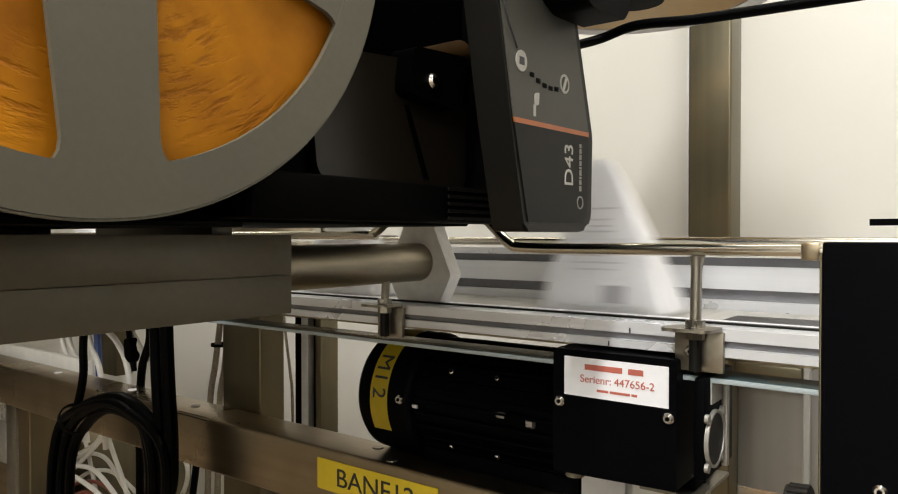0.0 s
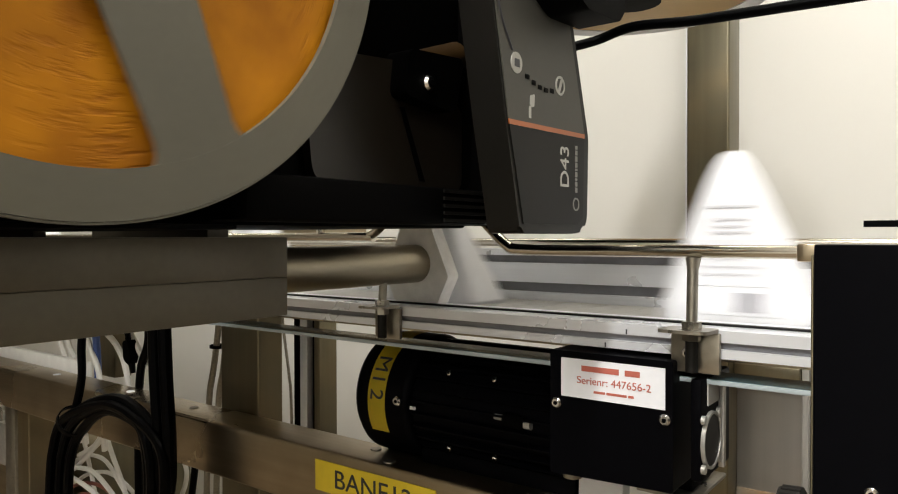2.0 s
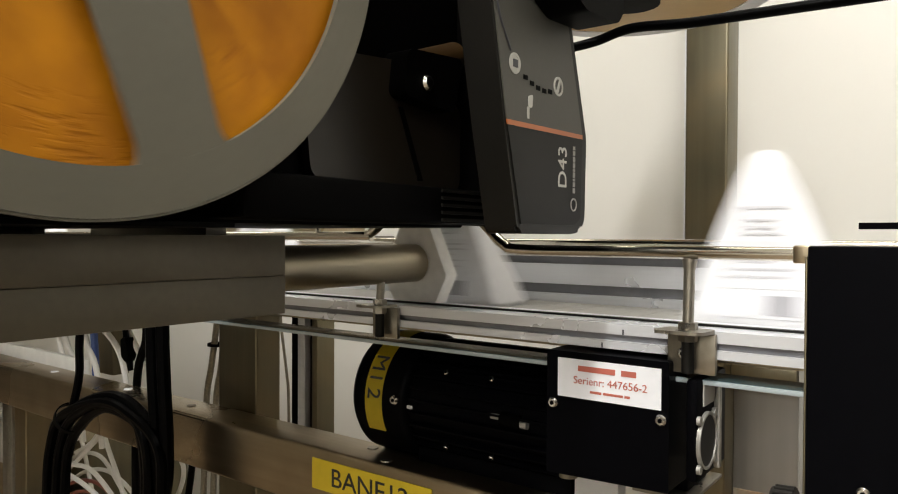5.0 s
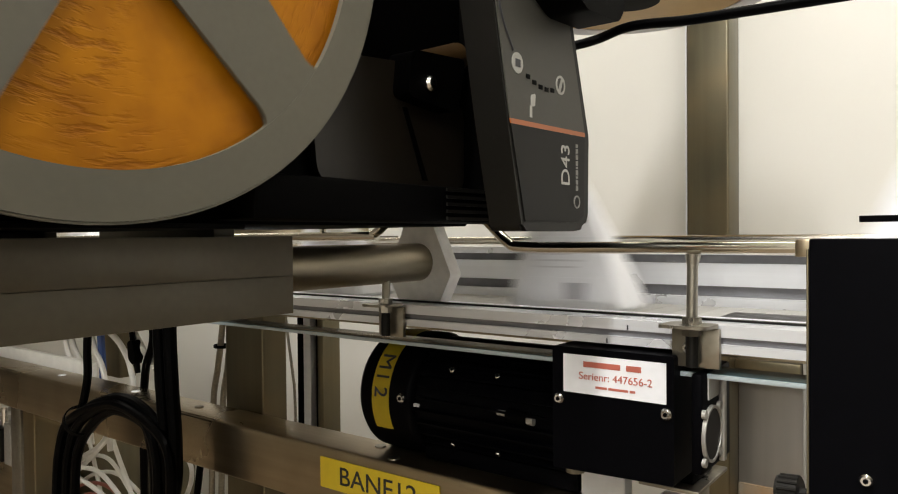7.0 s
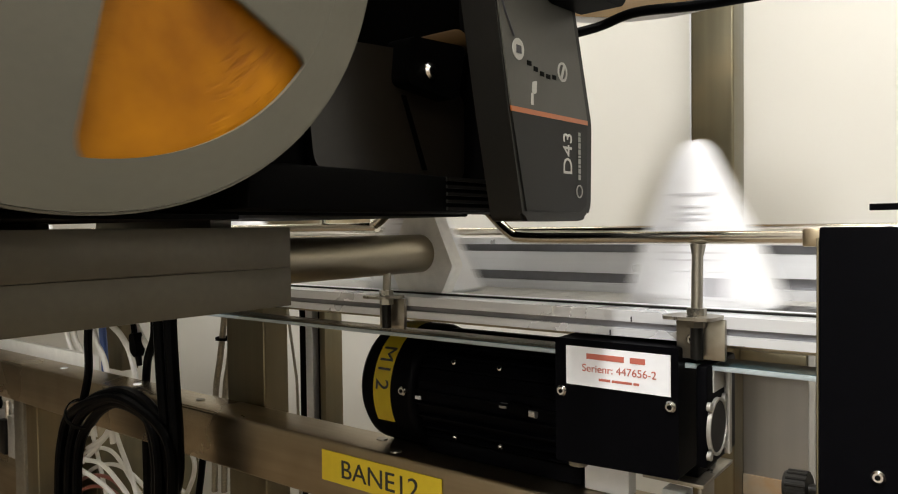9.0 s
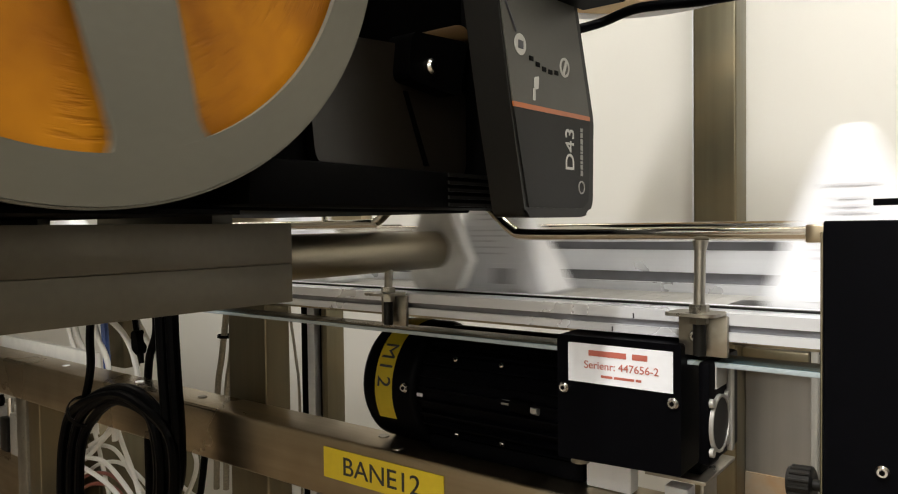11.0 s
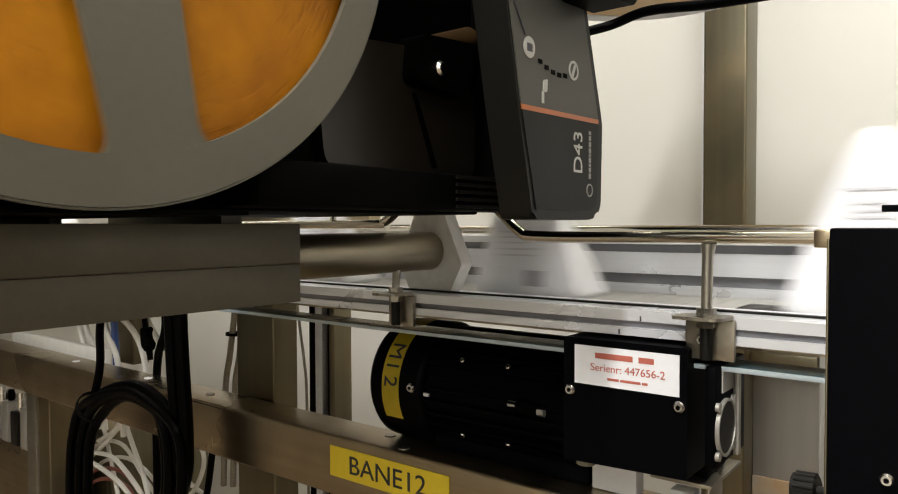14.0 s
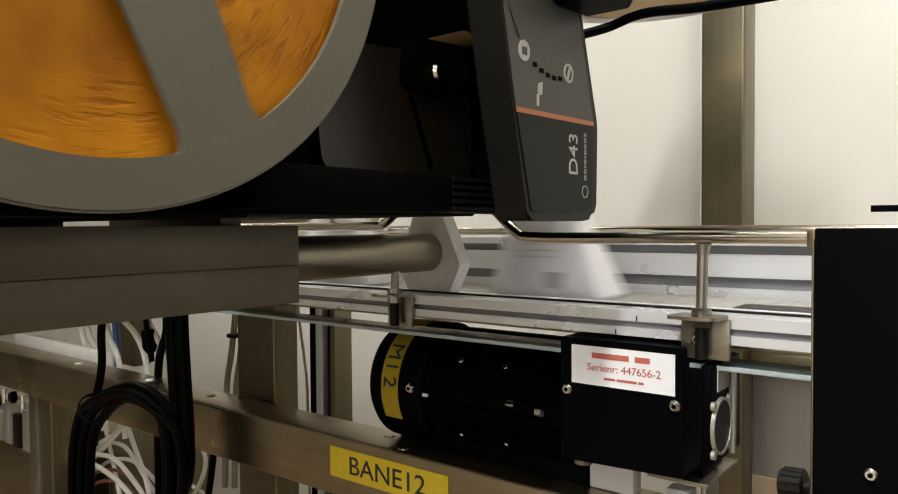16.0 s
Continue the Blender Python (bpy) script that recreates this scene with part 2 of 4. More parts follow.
def rounded(poly, r, steps=4):
    """An outline with its corners rounded."""
    out = []
    n = len(poly)
    for i in range(n):
        p, a, b = Vector(poly[i]), Vector(poly[i - 1]), Vector(poly[(i + 1) % n])
        k = min(r, (a - p).length * 0.45, (b - p).length * 0.45)
        s, e = p + (a - p).normalized() * k, p + (b - p).normalized() * k
        for j in range(steps + 1):
            u = j / steps
            out.append(tuple(s * (1 - u) ** 2 + p * 2 * u * (1 - u) + e * u * u))
    return out


def spline(pts, steps=8):
    P = [Vector(p) for p in pts]
    P = [2 * P[0] - P[1]] + P + [2 * P[-1] - P[-2]]
    out = []
    for i in range(1, len(P) - 2):
        for j in range(steps):
            u = j / steps
            a, b, c, d = P[i - 1: i + 3]
            out.append(0.5 * (2 * b + (c - a) * u + (2 * a - 5 * b + 4 * c - d) * u * u + (3 * b - a - 3 * c + d) * u ** 3))
    return out + [P[-2]]


def sweep(bm, pts, r, seg=10, steps=8, flat=1.0):
    """A round (or flattened) line along a spline."""
    path = spline(pts, steps) if steps > 1 else [Vector(p) for p in pts]
    rings = []
    side = None
    for i, p in enumerate(path):
        d = (path[min(i + 1, len(path) - 1)] - path[max(i - 1, 0)]).normalized()
        if side is None:
            side = d.orthogonal().normalized()
        side = (side - d * side.dot(d)).normalized()
        up = d.cross(side)
        rings.append([bm.verts.new(p + r * (side * math.cos(2 * math.pi * k / seg) + up * flat * math.sin(2 * math.pi * k / seg))) for k in range(seg)])
    for a, b in zip(rings, rings[1:]):
        for k in range(seg):
            bm.faces.new((a[k], a[(k + 1) % seg], b[(k + 1) % seg], b[k]))
    bm.faces.new(rings[0][::-1])
    bm.faces.new(rings[-1])
    return bm


def ring(bm, centre, axis, r0, r1, a, b, seg=48):
    """A flat annulus with thickness along an axis."""
    k = "xyz".index(axis)
    o = [i for i in range(3) if i != k]
    loops = []
    for r, v in ((r0, a), (r1, a), (r1, b), (r0, b)):
        loop = []
        for i in range(seg):
            p = list(centre)
            t = 2 * math.pi * i / seg
            p[o[0]] += r * math.cos(t)
            p[o[1]] += r * math.sin(t)
            p[k] = v
            loop.append(bm.verts.new(p))
        loops.append(loop)
    for q in range(4):
        A, C = loops[q], loops[(q + 1) % 4]
        for i in range(seg):
            bm.faces.new((A[i], A[(i + 1) % seg], C[(i + 1) % seg], C[i]))
    return bm


def lettering(text, m, size, mat, parent, name="lettering", thick=0.0003, align="CENTER"):
    cu = bpy.data.curves.new(name, "FONT")
    cu.body, cu.size, cu.extrude, cu.align_x, cu.align_y = text, size, thick, align, "CENTER"
    cu.offset = 0.0
    tmp = bpy.data.objects.new(name, cu)
    me = bpy.data.meshes.new_from_object(tmp)
    bpy.data.objects.remove(tmp)
    me.materials.clear()
    me.materials.append(M[mat])
    me.transform(Matrix.Translation(-origin(parent)) @ m)
    ob = new(name, me)
    ob.parent = parent
    return ob


def bolt(parent, place, axis, r=0.006, name="screw", mat="chrome"):
    """A pan head with a hexagon recess, standing proud along an axis."""
    bm = B()
    d = Vector(axis)
    p = Vector(place)
    cyl(bm, p - d * 0.002, p + d * r * 0.35, r, seg=20)
    cyl(bm, p + d * r * 0.35, p + d * r * 0.7, r, r * 0.72, seg=20)
    ob = part(name, bm, mat, parent)
    bm = B()
    cyl(bm, p + d * r * 0.7, p + d * (r * 0.7 + 0.0006), r * 0.4, seg=6)
    part("recess", bm, "black", ob)
    return ob


FRONT = Matrix.Rotation(radians(90), 4, "X")            # lettering on a face towards -y
SIDE = Matrix.Rotation(radians(90), 4, "Z") @ FRONT     # lettering on a face towards +x

# ---------------------------------------------------------------- the hall
X0, X1 = -12.6, 12.6
structure("floor", box(B(), (X0, -2.6, -0.1), (X1, 1.85, 0)), "concrete", "worn grey-brown sealed concrete factory floor", "floor")
structure("ceiling", box(B(), (X0, -2.6, 2.9), (X1, 1.85, 3.0)), "ceiling", "plain white painted hall ceiling", "ceiling")
wall_back = structure("wall_north", box(B(), (X0, 1.74, 0), (X1, 1.85, 2.9)), "wall", "smooth cream-white hygienic wall panels behind the conveyor", "wall")
structure("wall_south", box(B(), (X0, -2.7, 0), (X1, -2.6, 2.9)), "wall", "plain cream-white hall wall", "wall")
structure("wall_west", box(B(), (X0 - 0.1, -2.7, 0), (X0, 1.85, 2.9)), "wall", "plain cream-white end wall", "wall")
structure("wall_east", box(B(), (X1, -2.7, 0), (X1 + 0.1, 1.85, 2.9)), "wall", "plain cream-white end wall", "wall")

column = thing("steel_column", (-0.556, 1.68, 0), "dull brushed stainless steel column against the wall", "column")
bm = B()
prism(bm, rounded([(-0.6125, 1.66), (-0.5235, 1.66), (-0.5235, 1.739), (-0.6125, 1.739)], 0.005), "z", 0.012, 2.89)
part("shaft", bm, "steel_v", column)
# white strip imitates the bright highlight along the column's left edge
part("edge_highlight", box(B(), (-0.6155, 1.6605, 0.012), (-0.613, 1.665, 2.89)), "label_white", column, "thin white strip painted in as the edge highlight")
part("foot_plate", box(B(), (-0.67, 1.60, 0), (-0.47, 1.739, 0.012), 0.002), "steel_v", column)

sheet = thing("steel_splash_panel", (-0.2, 1.73, 0), "brushed stainless sheet covering the lower wall", "wall panel")
part("sheet", box(B(), (-0.5232, 1.728, 0.02), (1.6, 1.739, 1.02), 0.001), "pale_steel", sheet)
part("edge_trim", box(B(), (-0.391, 1.712, 0.02), (-0.378, 1.7275, 1.02), 0.002), "print_light", sheet, "pale grey edge strip")
part("top_channel", box(B(), (-0.5230, 1.698, 0.838), (-0.392, 1.7275, 0.886), 0.003), "steel_v", sheet, "brown-tinted steel channel")
part("stained_skirt", box(B(), (-0.5230, 1.722, 0.02), (-0.3915, 1.7275, 0.612), 0.002), "rust_sheet", sheet, "rust-stained lower sheet")

for place, sx, sy, watts in LAMPS:
    fx = thing("ceiling_light", (place[0], place[1], 2.9), "long white ceiling tube luminaire, switched on", "lamp", "ceiling lights")
    part("housing", box(B(), (place[0] - sx / 2 - 0.03, place[1] - sy / 2 - 0.02, 2.80), (place[0] + sx / 2 + 0.03, place[1] + sy / 2 + 0.02, 2.9), 0.01), "ceiling", fx)
    part("diffuser", box(B(), (place[0] - sx / 2, place[1] - sy / 2, 2.755), (place[0] + sx / 2, place[1] + sy / 2, 2.7995), 0.01), "lit", fx, "glowing opal diffuser")

# ---------------------------------------------------------------- conveyor
CX0, CX1 = -12.2, 12.2
conveyor = thing("conveyor", (0, 0.9, 0), "long chain conveyor with slotted aluminium side rails", "conveyor")


def profile(y0, y1, z0, z1, slots, dpt):
    """The outline of a slotted rail in (y, z); slots are (height, half width) cut into the front side."""
    out = [(y1, z0), (y1, z1), (y0, z1)]
    for s, w in sorted(slots, reverse=True):
        out += [(y0, s + w), (y0 + dpt, s + w), (y0 + dpt, s - w), (y0, s - w)]
    out += [(y0, z0)]
    return out


bm = prism(B(), profile(0.757, 0.797, 1.048, 1.0735, [(1.0595, 0.0032)], 0.007), "x", CX0, CX1)
part("front_rail", bm, "alu", conveyor, "slotted silver aluminium rail")
part("wear_strip", box(B(), (CX0, 0.789, 1.0738), (CX1, 0.797, 1.0757), 0.0004), "smoke", conveyor, "thin black wear strip")
bm = prism(B(), profile(1.03, 1.07, 1.0585, 1.140, [(1.1245, 0.0055), (1.083, 0.007)], 0.012), "x", CX0, CX1)
part("rear_rail", bm, "alu", conveyor, "tall slotted silver aluminium rail")
part("chain_bed", box(B(), (CX0, 0.815, 1.036), (CX1, 1.06, 1.058)), "steel", conveyor)
# grey strips laid in the rail slots paint in their shade
part("slot_shade", box(B(), (CX0, 1.0395, 1.119), (CX1, 1.0419, 1.130)), "slot_grey", conveyor)
part("slot_shade", box(B(), (CX0, 1.0395, 1.076), (CX1, 1.0419, 1.090)), "slot_grey", conveyor)
part("slot_shade", box(B(), (CX0, 0.7615, 1.0563), (CX1, 0.7639, 1.0627)), "slot_grey", conveyor)
part("slide_strip", box(B(), (CX0, 0.7975, 1.0585), (CX1, 0.864, 1.0695), 0.001), "label_white", conveyor, "pale plastic slide strip")
for x, z in ((-0.388, 1.051), (-0.366, 1.0655)):
    part("mark", box(B(), (x - 0.0007, 0.7562, z - 0.0025), (x + 0.0007, 0.7568, z + 0.0025)), "print_dark", conveyor)
part("plain_chain", box(B(), (CX0, 0.866, 1.0585), (CX1, 1.015, 1.0605)), "belt", conveyor, "pale plastic chain")
part("chain_gap", box(B(), (-0.318, 0.874, 1.0652), (0.9, 0.95, 1.0664), 0.0004), "cover_grey", conveyor, "dark brown gap beside the chain")
base = None
for i in range(110):
    x = -2.3 + i * 0.03
    if base is None:
        bm = B()
        prism(bm, rounded([(x, 0.866), (x + 0.0294, 0.866), (x + 0.0294, 1.015), (x, 1.015)], 0.002, 2), "z", 1.0605, 1.065)
        base = part("chain_link", bm, "belt", conveyor, smooth=False)
    else:
        o = base.copy()
        scene.collection.objects.link(o)
        o.location.x = i * 0.03
part("underslung_sheet", box(B(), (CX0, 0.761, 1.0235), (CX1, 0.80, 1.0285)), "glass_sheet", conveyor, "dark glossy sheet under the rail")
part("sheet_edge", box(B(), (CX0, 0.757, 1.0238), (CX1, 0.7608, 1.0282), 0.0005), "glass_edge", conveyor, "pale blue-grey polished edge")
for x in (-10, -7.5, -5, 2.5, 5, 7.5, 10):
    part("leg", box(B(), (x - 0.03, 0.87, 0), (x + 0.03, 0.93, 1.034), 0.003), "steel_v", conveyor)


def guide_rod(name, y, pts, r=0.006):
    bm = sweep(B(), pts, r, 14, 6)
    return part(name, bm, "polished", conveyor, "round polished steel guide rod")


guide_rod("guide_rod", 0.745, [(-3.2, 0.75, 1.158), (-1.2, 0.75, 1.158), (-0.74, 0.75, 1.158), (-0.70, 0.75, 1.160), (-0.672, 0.75, 1.178), (-0.645, 0.75, 1.20),
                               (-0.60, 0.75, 1.206), (-0.56, 0.75, 1.20), (-0.525, 0.75, 1.172), (-0.50, 0.75, 1.150), (-0.475, 0.75, 1.1445), (-0.35, 0.75, 1.1445), (-0.19, 0.75, 1.1445)])
guide_rod("guide_rod", 1.0, [(-3.2, 1.005, 1.150), (-1.2, 1.005, 1.150), (0, 1.005, 1.150), (2.4, 1.005, 1.150)])
part("end_cap", box(B(), (-0.212, 0.7425, 1.137), (-0.198, 0.7575, 1.152), 0.0015), "steel", conveyor)


def guide_post(x, z_top, wide, saddle=True):
    """A clamp on the rail with a threaded post that carries the guide rod."""
    t = thing("guide_bracket", (x, 0.745, 1.033), "stainless rail clamp with a threaded post", "bracket", "guide brackets")
    bm = B()
    box(bm, (x - wide / 2, 0.751, 1.034), (x + wide / 2, 0.7565, 1.071), 0.001)
    prism(bm, rounded([(x - wide / 2 - 0.005, 0.722), (x + wide / 2 - 0.004, 0.722), (x + wide / 2, 0.7565), (x - wide / 2, 0.7565)], 0.009), "z", 1.0722, 1.0752)
    part("clamp_plate", bm, "bracket", t)
    part("post", cyl(B(), (x, 0.742, 1.0752), (x, 0.745, z_top), 0.0050, seg=16), "bracket", t)
    part("threaded_stud", cyl(B(), (x, 0.742, 1.036), (x, 0.742, 1.0721), 0.0056, seg=16), "smoke", t, "dark threaded stud")
    for z, r in ((1.0753, 0.0088), (1.0645, 0.0085)):
        part("nut", cyl(B(), (x, 0.742, z), (x, 0.742, z + 0.0065), r, seg=6), "bracket", t)
    if saddle:
        part("weld_collar", cyl(B(), (x, 0.7448, z_top - 0.009), (x, 0.746, z_top + 0.001), 0.0051, 0.0070, seg=18), "bracket", t)
    bolt(t, (x - 0.006, 0.7505, 1.052), (0, -1, 0), 0.006)
    return t


guide_post(-0.298, 1.1375, 0.044)
guide_post(-0.672, 1.118, 0.040, False)
part("splice_plate", box(B(), (-1.6, 1.032, 1.1402), (-1.0, 1.062, 1.178), 0.002), "steel", conveyor, "brown-tinted steel splice plate on the rear rail")
part("hanger", cyl(B(), (-0.79, 0.75, 1.158), (-0.79, 0.75, 1.2245), 0.004, seg=12), "polished", conveyor)

# ---------------------------------------------------------------- machine frame under the conveyor
mframe = thing("support_stand", (-1, 0.8, 0), "brushed stainless machine stand of square tubes", "machine stand")
bm = prism(B(), rounded([(0.759, 0.791), (0.829, 0.791), (0.829, 0.873), (0.759, 0.873)], 0.005), "x", -3.4, 2.2)
beam = part("beam", bm, "steel", mframe)
for x, y in ((-1.632, 0.797), (-1.352, 0.801), (-1.146, 0.797), (-0.741, 0.805), (-0.690, 0.775)):
    part("plug", cyl(B(), (x, y, 0.8725), (x, y, 0.8745), 0.0080, 0.0072, seg=20), "label_white" if x < -1.2 else "bracket", beam)
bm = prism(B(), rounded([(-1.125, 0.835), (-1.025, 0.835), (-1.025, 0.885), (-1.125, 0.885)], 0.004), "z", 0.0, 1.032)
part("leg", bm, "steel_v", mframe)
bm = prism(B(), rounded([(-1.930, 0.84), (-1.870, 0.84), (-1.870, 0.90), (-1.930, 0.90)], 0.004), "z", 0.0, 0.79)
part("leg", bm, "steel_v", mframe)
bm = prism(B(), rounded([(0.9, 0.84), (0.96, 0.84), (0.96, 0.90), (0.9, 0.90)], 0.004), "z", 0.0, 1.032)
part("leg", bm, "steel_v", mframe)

part("corner_strip", box(B(), (-1.985, 0.835, 0.0), (-1.932, 0.90, 0.79), 0.002), "bracket", mframe)
rear_leg = thing("slotted_leg", (-1.26, 1.17, 0), "slotted aluminium profile leg with dark grooves", "leg")
for x0, x1, y, mat in ((-1.315, -1.285, 1.16, "black"), (-1.284, -1.262, 1.15, "alu"), (-1.261, -1.240, 1.165, "black"), (-1.239, -1.222, 1.15, "steel_v")):
    part("profile_strip" if mat != "black" else "groove", box(B(), (x0, y, 0), (x1, 1.20, 1.0), 0.001), mat, rear_leg)
part("cross_bar", box(B(), (-1.32, 1.11, 1.0005), (-1.2, 1.21, 1.034), 0.002), "alu", rear_leg)

# ---------------------------------------------------------------- drive motor with gearbox
motor = thing("gear_motor", (-0.5, 0.845, 0.876), "black finned electric gear motor under the conveyor", "motor")
MY, MZ, MR = 0.842, 0.950, 0.080
bm = B()
prof = [(-0.748, 0.035), (-0.747, 0.060), (-0.742, 0.0735), (-0.734, 0.0795), (-0.720, MR), (-0.662, MR), (-0.655, 0.076), (-0.652, 0.070)]
verts = []
for x, r in prof:
    verts.append([bm.verts.new((x, MY + r * math.cos(2 * math.pi * k / 48), MZ + r * math.sin(2 * math.pi * k / 48))) for k in range(48)])
for a, b in zip(verts, verts[1:]):
    for k in range(48):
        bm.faces.new((a[k], a[(k + 1) % 48], b[(k + 1) % 48], b[k]))
bm.faces.new(verts[0])
bm.faces.new(verts[-1])
cowl = part("fan_cowl", bm, "black_metal", motor)
body = part("body", cyl(B(), (-0.652, MY, MZ), (-0.43, MY, MZ), 0.068, seg=48), "black_metal", motor)
for k in range(30):
    a = 2 * math.pi * k / 30
    bm = box(B(), (-0.648, -0.0012, 0.066), (-0.45, 0.0012, 0.0755))
    bmesh.ops.transform(bm, matrix=Matrix.Translation((0, MY, MZ)) @ Matrix.Rotation(a, 4, "X"), verts=bm.verts[:])
    part("fin", bm, "black_metal", body, smooth=False)
# the tape round the cowl
bm = B()
n = 30
for r in (MR + 0.0006,):
    rows = []
    for i in range(n + 1):
        a = radians(78 + (208 - 78) * i / n)
        rows.append([bm.verts.new((x, MY + r * math.cos(a), MZ + r * math.sin(a))) for x in (-0.715, -0.686)])
    for p, q in zip(rows, rows[1:]):
        bm.faces.new((p[0], p[1], q[1], q[0]))
bmesh.ops.solidify(bm, geom=bm.faces[:], thickness=0.0005)
tape = part("tape_label", bm, "yellow", cowl, "yellow tape marked M12")


def around(text, x, a0, size, parent):
    """Letters one below another round the cowl, tops towards +x."""
    for i, ch in enumerate(text):
        a = radians(a0 + i * 14)
        nrm = Vector((0, math.cos(a), math.sin(a)))
        right = Vector((0, -math.sin(a), math.cos(a)))
        up = Vector((1, 0, 0))
        m = Matrix((( right.x, up.x, nrm.x, x), (right.y, up.y, nrm.y, MY + (MR + 0.0014) * nrm.y), (right.z, up.z, nrm.z, MZ + (MR + 0.0014) * nrm.z), (0, 0, 0, 1)))
        lettering(ch, m, size, "print_dark", parent, "letter")


around("M12", -0.7005, 145, 0.030, tape)
for z, x in ((0.9565, -0.665),):
    bolt(cowl, (x, MY - MR, z), (0, -1, 0), 0.006)
for x, z in ((-0.60, 0.995), (-0.535, 0.995), (-0.60, 0.905), (-0.535, 0.905)):
    bolt(body, (x, MY - math.sqrt(0.0755 ** 2 - (z - MZ) ** 2), z), (0, -0.8, 0.6 if z > MZ else -0.6), 0.0035)
part("terminal_gland", cyl(B(), (-0.515, MY - 0.07, 0.955), (-0.49, MY - 0.07, 0.953), 0.008, seg=12), "black", motor)
part("gland_nut", cyl(B(), (-0.489, MY - 0.071, 0.953), (-0.481, MY - 0.071, 0.953), 0.0055, seg=6), "cast", motor)
part("gland_nut", cyl(B(), (-0.528, MY - 0.071, 0.956), (-0.518, MY - 0.071, 0.956), 0.0035, seg=6), "cast", motor)
part("maker_mark", box(B(), (-0.648, MY - 0.0775, 0.948), (-0.640, MY - 0.0755, 0.952)), "pack_print", body)

bm = prism(B(), rounded([(-0.4405, 0.919), (-0.314, 0.923), (-0.314, 1.044), (-0.4405, 1.044)], 0.003), "y", 0.740, 0.788)
cover = part("cover", bm, "black_metal", motor, "smooth black sheet-metal cover")
plate = part("maker_label", box(B(), (-0.4275, 0.7388, 0.9988), (-0.321, 0.7397, 1.0372)), "label_white", cover, "white label with red printing")
for z, x0, x1, h in ((1.0285, -0.405, -0.366, 0.0055), (1.0285, -0.360, -0.345, 0.0055), (1.0065, -0.392, -0.380, 0.0024), (1.0065, -0.3785, -0.358, 0.0024), (1.0065, -0.3565, -0.351, 0.0024)):
    part("printed_bar", box(B(), (x0, 0.7384, z - h / 2), (x1, 0.7387, z + h / 2)), "print_red", plate)
lettering("Serienr: 447656-2", Matrix.Translation((-0.372, 0.7385, 1.0165)) @ FRONT, 0.0105, "print_red", plate)
bolt(cover, (-0.4325, 0.7395, 0.991), (0, -1, 0), 0.0055)
bolt(cover, (-0.321, 0.7395, 0.990), (0, -1, 0), 0.0055)
bm = box(B(), (-0.43, 0.79, 0.925), (-0.314, 0.88, 1.03), 0.006)
gearbox = part("gearbox", bm, "black_metal", motor)
bm = box(B(), (-0.2995, 0.742, 0.937), (-0.289, 0.83, 1.030), 0.003)
side = part("side_plate", bm, "black_metal", motor)
part("flange_ring", ring(B(), (0, 0.764, 0.972), "x", 0.0238, 0.0262, -0.2885, -0.285), "cast", side, "silver cast flange ring")
part("shaft_cover", cyl(B(), (-0.2885, 0.764, 0.972), (-0.2862, 0.764, 0.972), 0.0234, seg=40), "smoke", side)
for dy, dz in ((-0.022, 0.022), (0.022, 0.022), (-0.022, -0.022), (0.022, -0.022)):
    part("lug", cyl(B(), (-0.2885, 0.764 + dy, 0.972 + dz), (-0.285, 0.764 + dy, 0.972 + dz), 0.0042, seg=14), "cast", side)
part("cast_frame", box(B(), (-0.2888, 0.79, 0.940), (-0.283, 0.797, 1.026), 0.001), "cast", side)
part("type_plate", box(B(), (-0.2888, 0.757, 1.004), (-0.2875, 0.789, 1.027)), "print_light", side)
part("mount_foot", box(B(), (-0.367, 0.784, 0.9030), (-0.306, 0.88, 0.9070), 0.001), "bracket", motor)
part("mount_spacer", box(B(), (-0.36, 0.80, 0.9071), (-0.316, 0.86, 0.9249), 0.002), "black_metal", motor)
part("support_bracket", box(B(), (-0.313, 0.788, 0.8735), (-0.309, 0.828, 0.9029), 0.001), "bracket", motor)
part("motor_base", box(B(), (-0.655, 0.795, 0.8745), (-0.44, 0.885, 0.895), 0.003), "black_metal", motor)
part("gland_cap", cyl(B(), (-0.437, 0.782, 0.903), (-0.437, 0.782, 0.925), 0.010, seg=12), "conduit", motor)
cb = thing("connector_block", (-0.397, 0.80, 0.8735), "small white plastic connector block on the frame beam", "connector")
part("block", box(B(), (-0.437, 0.795, 0.8735), (-0.386, 0.815, 0.9085), 0.002), "label_white", cb)
part("plug_piece", box(B(), (-0.350, 0.792, 0.8735), (-0.326, 0.812, 0.893), 0.002), "label_white", cb)

tag = thing("beam_label", (-0.708, 0.757, 0.82), "yellow adhesive label marked BANE12 on the frame beam", "label")
part("tape", box(B(), (-0.808, 0.7575, 0.819), (-0.603, 0.7586, 0.860)), "yellow", tag)
lettering("BANE12", Matrix.Translation((-0.705, 0.7572, 0.8385)) @ FRONT @ Matrix.Diagonal((1.12, 1, 1, 1)), 0.0345, "print_dark", tag)

